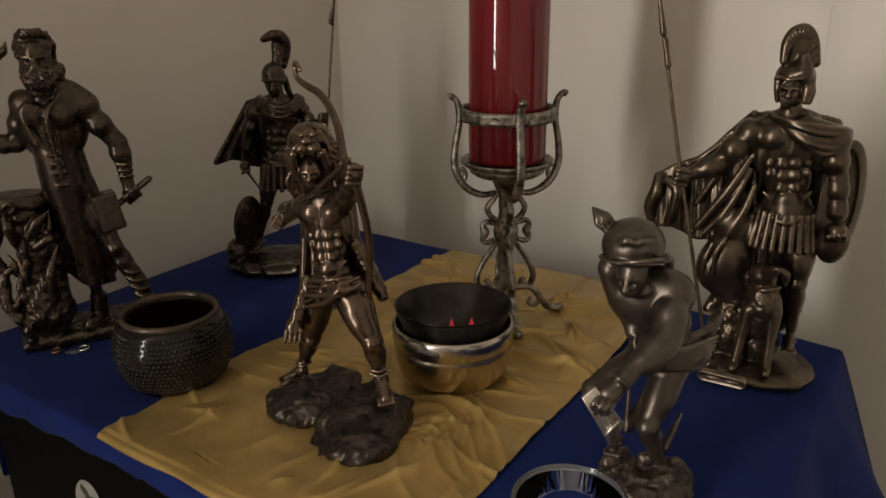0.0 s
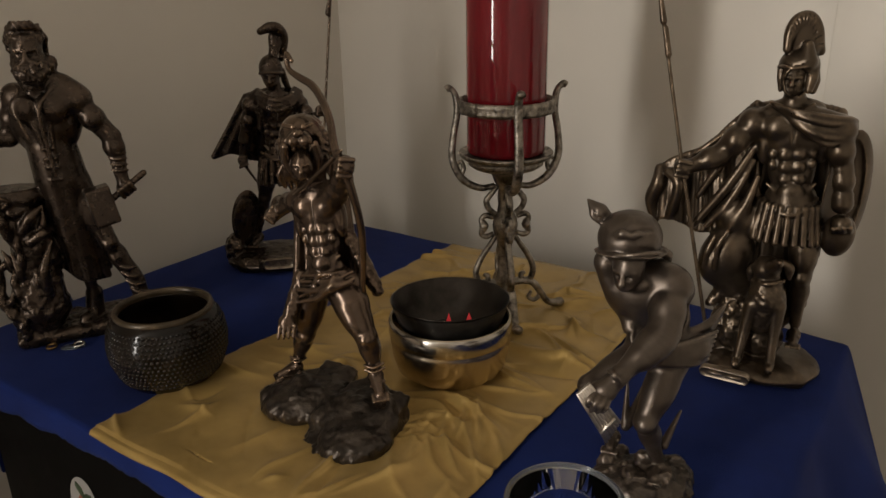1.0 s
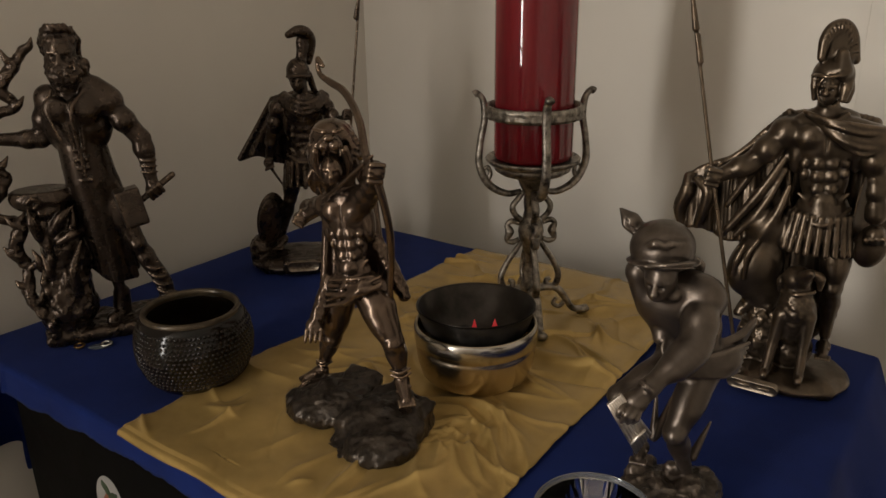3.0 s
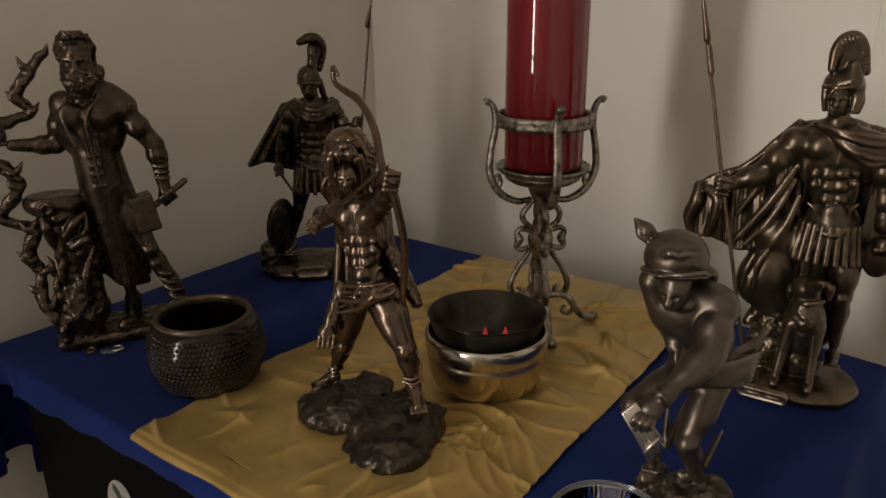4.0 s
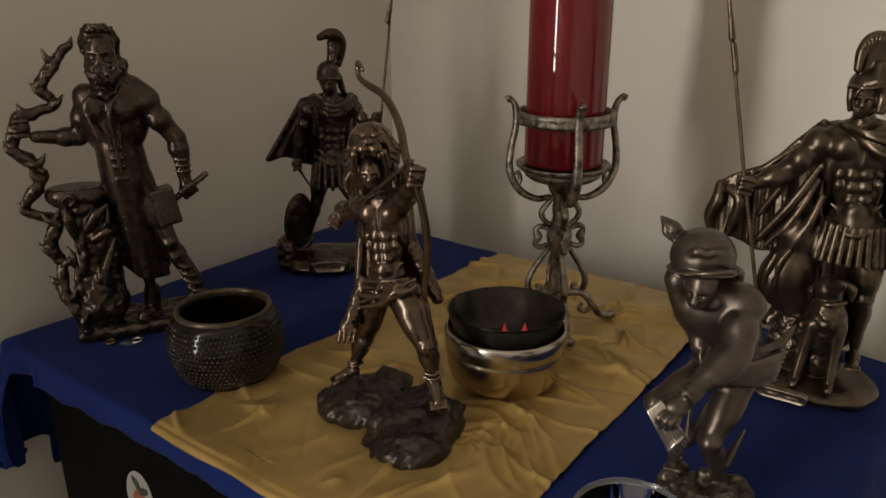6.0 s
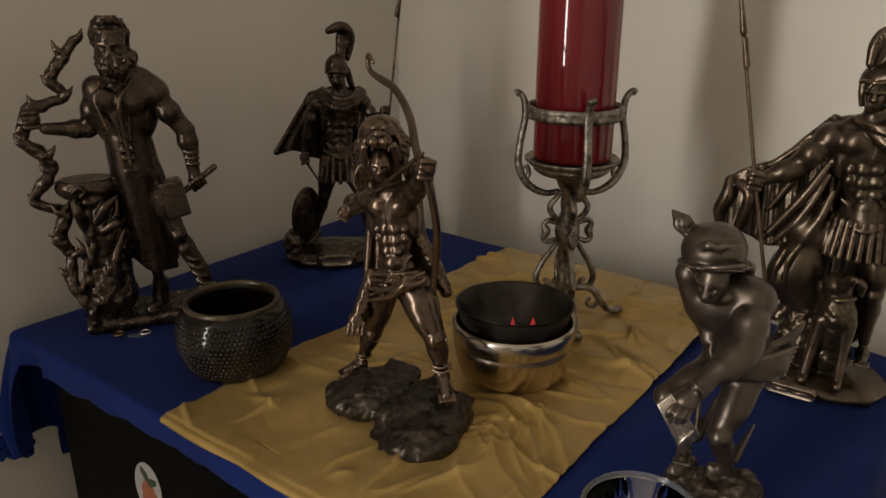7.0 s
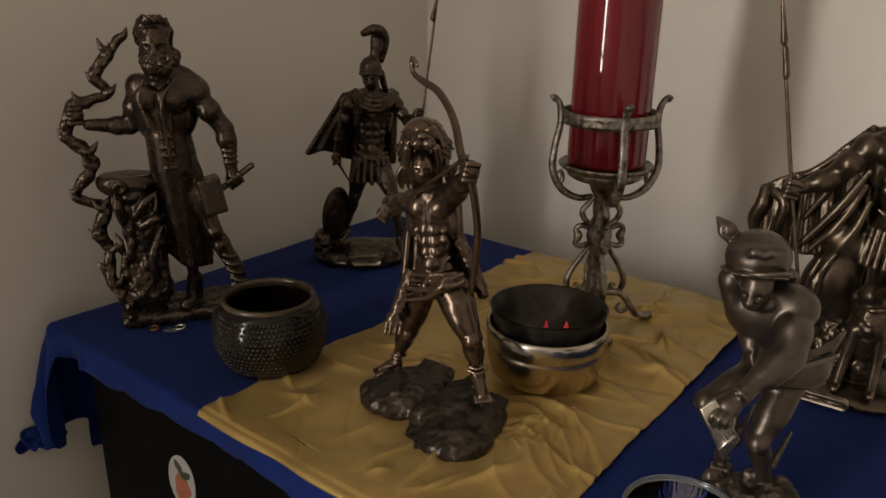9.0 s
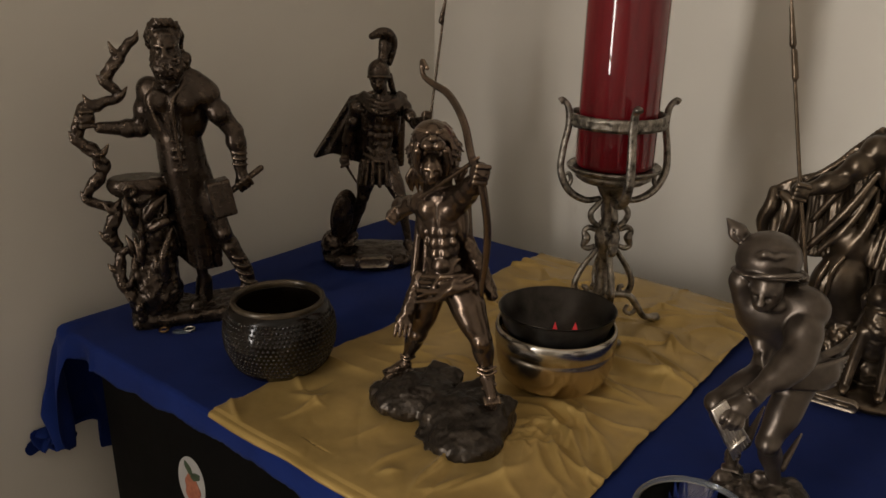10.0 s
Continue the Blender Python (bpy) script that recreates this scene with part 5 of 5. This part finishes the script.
    S.cap((-92, -20, 206), (-121, -29, 352), 1.9, 1.7, 0.5)
    S.cap((-109, -25, 294), (-113, -26, 316), 3.0, 2.6, 0.8)
    S.cap((-115, -27, 322), (-122, -30, 360), 3.2, 1.2, 0.8)
    arm(S, (34, 0, 232), (41, -3, 198), (46, -8, 168), 11)
    S.cap((44, -6, 176), (45, -7, 170), 9.4, 9.4, 0.6)
    fist(S, (47, -10, 152), 8.4, (1, 0, 0.2))
    # shield held at the side, seen from within
    Bs = basis((0.80, 0.7, 0.0), (0.04, 0, 1))
    S.ell((48, 10, 174), (25, 6, 58), Bs, 1)
    S.ell((45, 3, 174), (20, 5, 52), Bs, 1, cut=True)
    S.ell((46, -4, 140), (14, 9, 20), basis((1, 0.2, 0), (0.1, 0, 1)), 2)
    # open-faced helmet with a tall crest
    head(S, (-6, -6, 275), 13.6, (-0.12, -1, -0.08))
    S.ell((-4, 2, 285), (16.5, 17.5, 14.5), None, 1)
    S.ell((-4, -8, 273), (9.5, 30, 13), None, 1.0, cut=True)
    head(S, (-6, -3, 274), 12.6, (-0.12, -1, -0.08))
    S.tube([(-20, -4, 284), (-15, -16, 286), (-8, -21, 285), (1, -16, 286), (9, -2, 285)], [1.4, 1.5, 1.6, 1.5, 1.4], 0.5)
    S.tube([(8, -2, 284), (7, -8, 276), (6, -10, 266)], [4.6, 5.2, 3.2], 0.8)
    S.tube([(8, 6, 281), (9, 6, 272), (9, 4, 264)], [4.6, 5.2, 3.4], 0.8)
    S.tube([(-18, -6, 284), (-17, -8, 275), (-16, -8, 265)], [2.8, 3.2, 2.0], 0.8)
    S.cap((2, -8, 290), (1, -6, 302), 8.0, 4.6, 3)
    crest = [(-15, -6, 299), (-14, -4, 313), (-9, 0, 322), (-1, 4, 323), (6, 8, 314), (11, 12, 296)]
    S.ell((-3, 4, 306), (14.5, 6.5, 23), basis((1, 0.3, 0), (0, 0, 1)), 3)
    S.tube(crest, [3.6, 5.0, 5.8, 5.8, 5.0, 3.8], 3)
    hub = Vector((-1, 3, 301))
    for n in range(15):
        q = smooth_path(crest, 6)[2 * n]
        out = (q - hub) * 0.28
        S.cap(q - out + Vector((0, -6.6, 0)), q + out * 0.7 + Vector((0, -5, 0)), 0.7, k=0.5, cut=True)
    S.level()
    m = pose(-0.031, -0.058, 0.0095, 14, 0, -8)
    bars = bmesh.new()
    for x0, x1 in ((-0.015, -0.002), (0.001, 0.015)):
        b = box_bm((x0, -0.0004, -0.0014), (x1, 0.002, 0.0014))
        tmp = bpy.data.meshes.new("bar")
        b.to_mesh(tmp)
        b.free()
        bars.from_mesh(tmp)
        bpy.data.meshes.remove(tmp)
    bmesh.ops.transform(bars, matrix=m, verts=bars.verts[:])
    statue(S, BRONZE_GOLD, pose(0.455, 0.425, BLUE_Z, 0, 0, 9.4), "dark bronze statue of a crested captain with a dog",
           [(plate_bm(0, 0, 0, 0.0225, 0.0060, m), PLATE_M), (bars, PLATE_M)])


def piper():
    S = Sculpt((-62, -96, -1), (84, 66, 240), 1.05, 13)
    S.ell((0, -4, 4), (36, 34, 18), None, 3, rough=2.6, size=11)
    S.ell((-10, -14, 14), (24, 24, 12), None, 4, rough=2.4, size=9)
    S.ell((14, 4, 10), (24, 24, 14), None, 4, rough=2.4, size=9)
    for p in ((-24, -2, 22), (-8, -16, 22), (2, 2, 26), (18, -10, 18), (24, 12, 20), (-16, 14, 20)):
        S.ell(p, (7, 6, 8), None, 1.5, rough=1.2, size=6)
    # bent legs
    leg(S, (-4, 2, 115), (-37, -34, 102), (-23, -12, 61), 10.6)
    foot(S, (-20, -14, 52), (-21, -28, 51), 5.6)
    leg(S, (16, 6, 111), (1, -16, 69), (12, 4, 26), 11.6)
    foot(S, (12, 2, 20), (10, -14, 21), 6.2)
    # leaf blades in the rocks
    for a, b in (((15, 8, 37), (25, 16, 63)), ((-11, 8, 51), (-3, 14, 80)), ((-13, 8, 48), (-14, 14, 82))):
        S.cap(a, b, 3.6, 1.0, 1)
    # trunk stooping forward
    side = Vector((13, -8, 171)) - Vector((-32, -8, 182))
    B = basis(side, (-0.25, -0.3, 1))
    S.ell((-6, -4, 163), (28, 19, 24), B, 5)
    S.ell((1, 2, 143), (23.5, 17, 24), B, 6)
    S.ell((6, 4, 122), (22, 17, 18), B, 6)
    S.tube([(-11, -8, 171), (3, 2, 169), (16, 4, 162)], [10, 11, 10], 5)
    S.ell((5, -14, 158), (9, 4, 10), B, 4)
    S.tube([(18, -6, 160), (20, -4, 150), (18, -8, 137)], [1.6, 2.2, 1.6], 2.5, cut=True)
    # the arm drawn back along the side
    S.ell((-31, -10, 183), (8.6, 8.6, 9), None, 4)
    S.tube([(-32, -10, 183), (-26, -8, 167), (-16, -4, 149), (-13, -10, 138)], [8.2, 9.2, 8.4, 6.5], 3)
    for n in range(4):
        S.tube([(-10 + 3 * n, -12, 142 - 2 * n), (-12 + 3 * n, -18, 134 - 2 * n), (-9 + 3 * n, -20, 126 - 2 * n)], [1.7, 1.6, 1.2], 0.5)
    # drape at the hips, blown out behind
    for n in range(7):
        t = n / 6
        S.tube([Vector((-7, -16, 123)) + Vector((0, 0, -9 * t)), Vector((9, -18, 129)) + Vector((0, 0, -13 * t)), Vector((26, -6, 129)) + Vector((2 * t, 0, -16 * t)),
                Vector((43, 14, 130)) + Vector((-4 * t, 0, -22 * t))], [1.6, 2.2, 2.4, 1.4], 1.1)
    S.ell((20, 6, 120), (20, 15, 12), None, 3)
    tail = [(26, 4, 132), (37, 14, 135), (46, 24, 144)]
    for n in range(5):
        S.tube([Vector(q) + Vector((0, 1.5 * n, -3.4 * n * (1 - 0.25 * j))) for j, q in enumerate(tail)], [3.0, 3.0, 1.4], 1.6)
    # arm reaching down to the pipes
    arm(S, (11, -12, 171), (8, -34, 149), (-16, -62, 128), 10.6)
    S.tube([(9, -28, 155), (7, -40, 146), (-3, -50, 137)], [10.6, 10.4, 9.0], 4)
    S.tube([(-22, -66, 133), (-18, -72, 133), (-14, -66, 125)], [1.5, 1.6, 1.5], 0.4)
    S.cap((-16, -62, 128), (-23, -68, 120), 6.0, 6.6, 3)
    S.ell((-26, -68, 118), (8.2, 6, 7.5), None, 3)
    for a, b, c in (((-29, -72, 120), (-32, -78, 117), (-34, -74, 110)), ((-26, -73, 119), (-28, -79, 116), (-31, -75, 108)),
                    ((-23, -73, 118), (-25, -79, 115), (-27, -75, 108)), ((-21, -72, 116), (-22, -77, 113), (-24, -74, 108))):
        S.tube([a, b, c], [2.2, 2.1, 1.6], 0.4)
    # head under a broad winged hat
    f, sd, up = head(S, (-17, -24, 186), 13, (-0.25, -1, -0.42))
    S.ell((-12, -22, 174), (9, 6, 5), None, 2)
    Bh = basis((1, -0.05, 0.02), (-0.04, 0.16, 1))
    S.ell((-18, -12, 202), (20.5, 22, 18), Bh, 1.5, rough=0.4, size=12)
    S.ell((-17, -13, 193), (23.5, 26, 2.2), Bh, 3)
    S.tube([(-35, -12, 189), (-27, -32, 196), (-14, -40, 200), (-1, -32, 200), (4, -10, 193)], [1.2, 1.4, 1.5, 1.5, 1.3], 0.6)
    S.tube([(-28, -28, 205), (-22, -33, 211), (-14, -33, 209)], [1.2, 2.6, 1.0], 1.8)
    S.tube([(-16, -30, 215), (-10, -29, 214), (-4, -24, 212)], [0.9, 1.6, 0.8], 1.2, cut=True)
    S.tube([(-19, -33, 209), (-13, -32, 211), (-7, -28, 210)], [0.9, 2.2, 0.8], 1.2)
    wing = [(-34, -8, 209), (-39, -8, 216), (-47, -6, 224)]
    S.tube(wing, [3.0, 6.4, 0.8], 1.2)
    S.tube([Vector(q) + Vector((3, 1, -3)) for q in wing], [3.0, 5.4, 1.0], 1.6)
    for n in range(4):
        a = Vector(wing[0]).lerp(Vector(wing[2]), 0.2 + 0.18 * n) + Vector((3, -6, -3))
        S.cap(a, a + Vector((-7, 0, 3)), 0.9, k=0.5, cut=True)
    S.tube([(2, -2, 191), (6, 2, 187), (8, 6, 181)], [3.4, 3.6, 1.4], 1.0)
    for n in range(6):
        a = -1.5 + 0.25 * n
        S.tube([Vector((-17, -14, 186)) + Vector((13 * math.sin(a), 6, 2)), Vector((-17, -12, 180)) + Vector((15 * math.sin(a), 8, -3))], [3.0, 2.2], 1)
    S.level()
    pipes = bmesh.new()
    top, low = (Vector((-39, -80, 122)), Vector((-33, -76, 127))), (Vector((-21, -62, 79)), Vector((-14, -58, 92)))
    for n in range(7):
        t = n / 6
        a, b = top[0].lerp(top[1], t) / 1000, low[0].lerp(low[1], t) / 1000
        sweep_bm([a, a.lerp(b, 0.5), b], [0.00135, 0.00125], pipes, 8)
    c0, c1 = top[0].lerp(low[0], 0.80) / 1000 + Vector((0, -0.0014, 0)), top[1].lerp(low[1], 0.84) / 1000 + Vector((0, -0.0014, 0))
    sweep_bm([c0, c0.lerp(c1, 0.5), c1], [0.0013, 0.0013], pipes, 8)
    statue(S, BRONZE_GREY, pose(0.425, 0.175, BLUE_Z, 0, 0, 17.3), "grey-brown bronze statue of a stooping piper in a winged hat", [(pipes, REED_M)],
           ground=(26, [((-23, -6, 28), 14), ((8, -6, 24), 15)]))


smith()
soldier_with_shield()
archer()
captain()
piper()
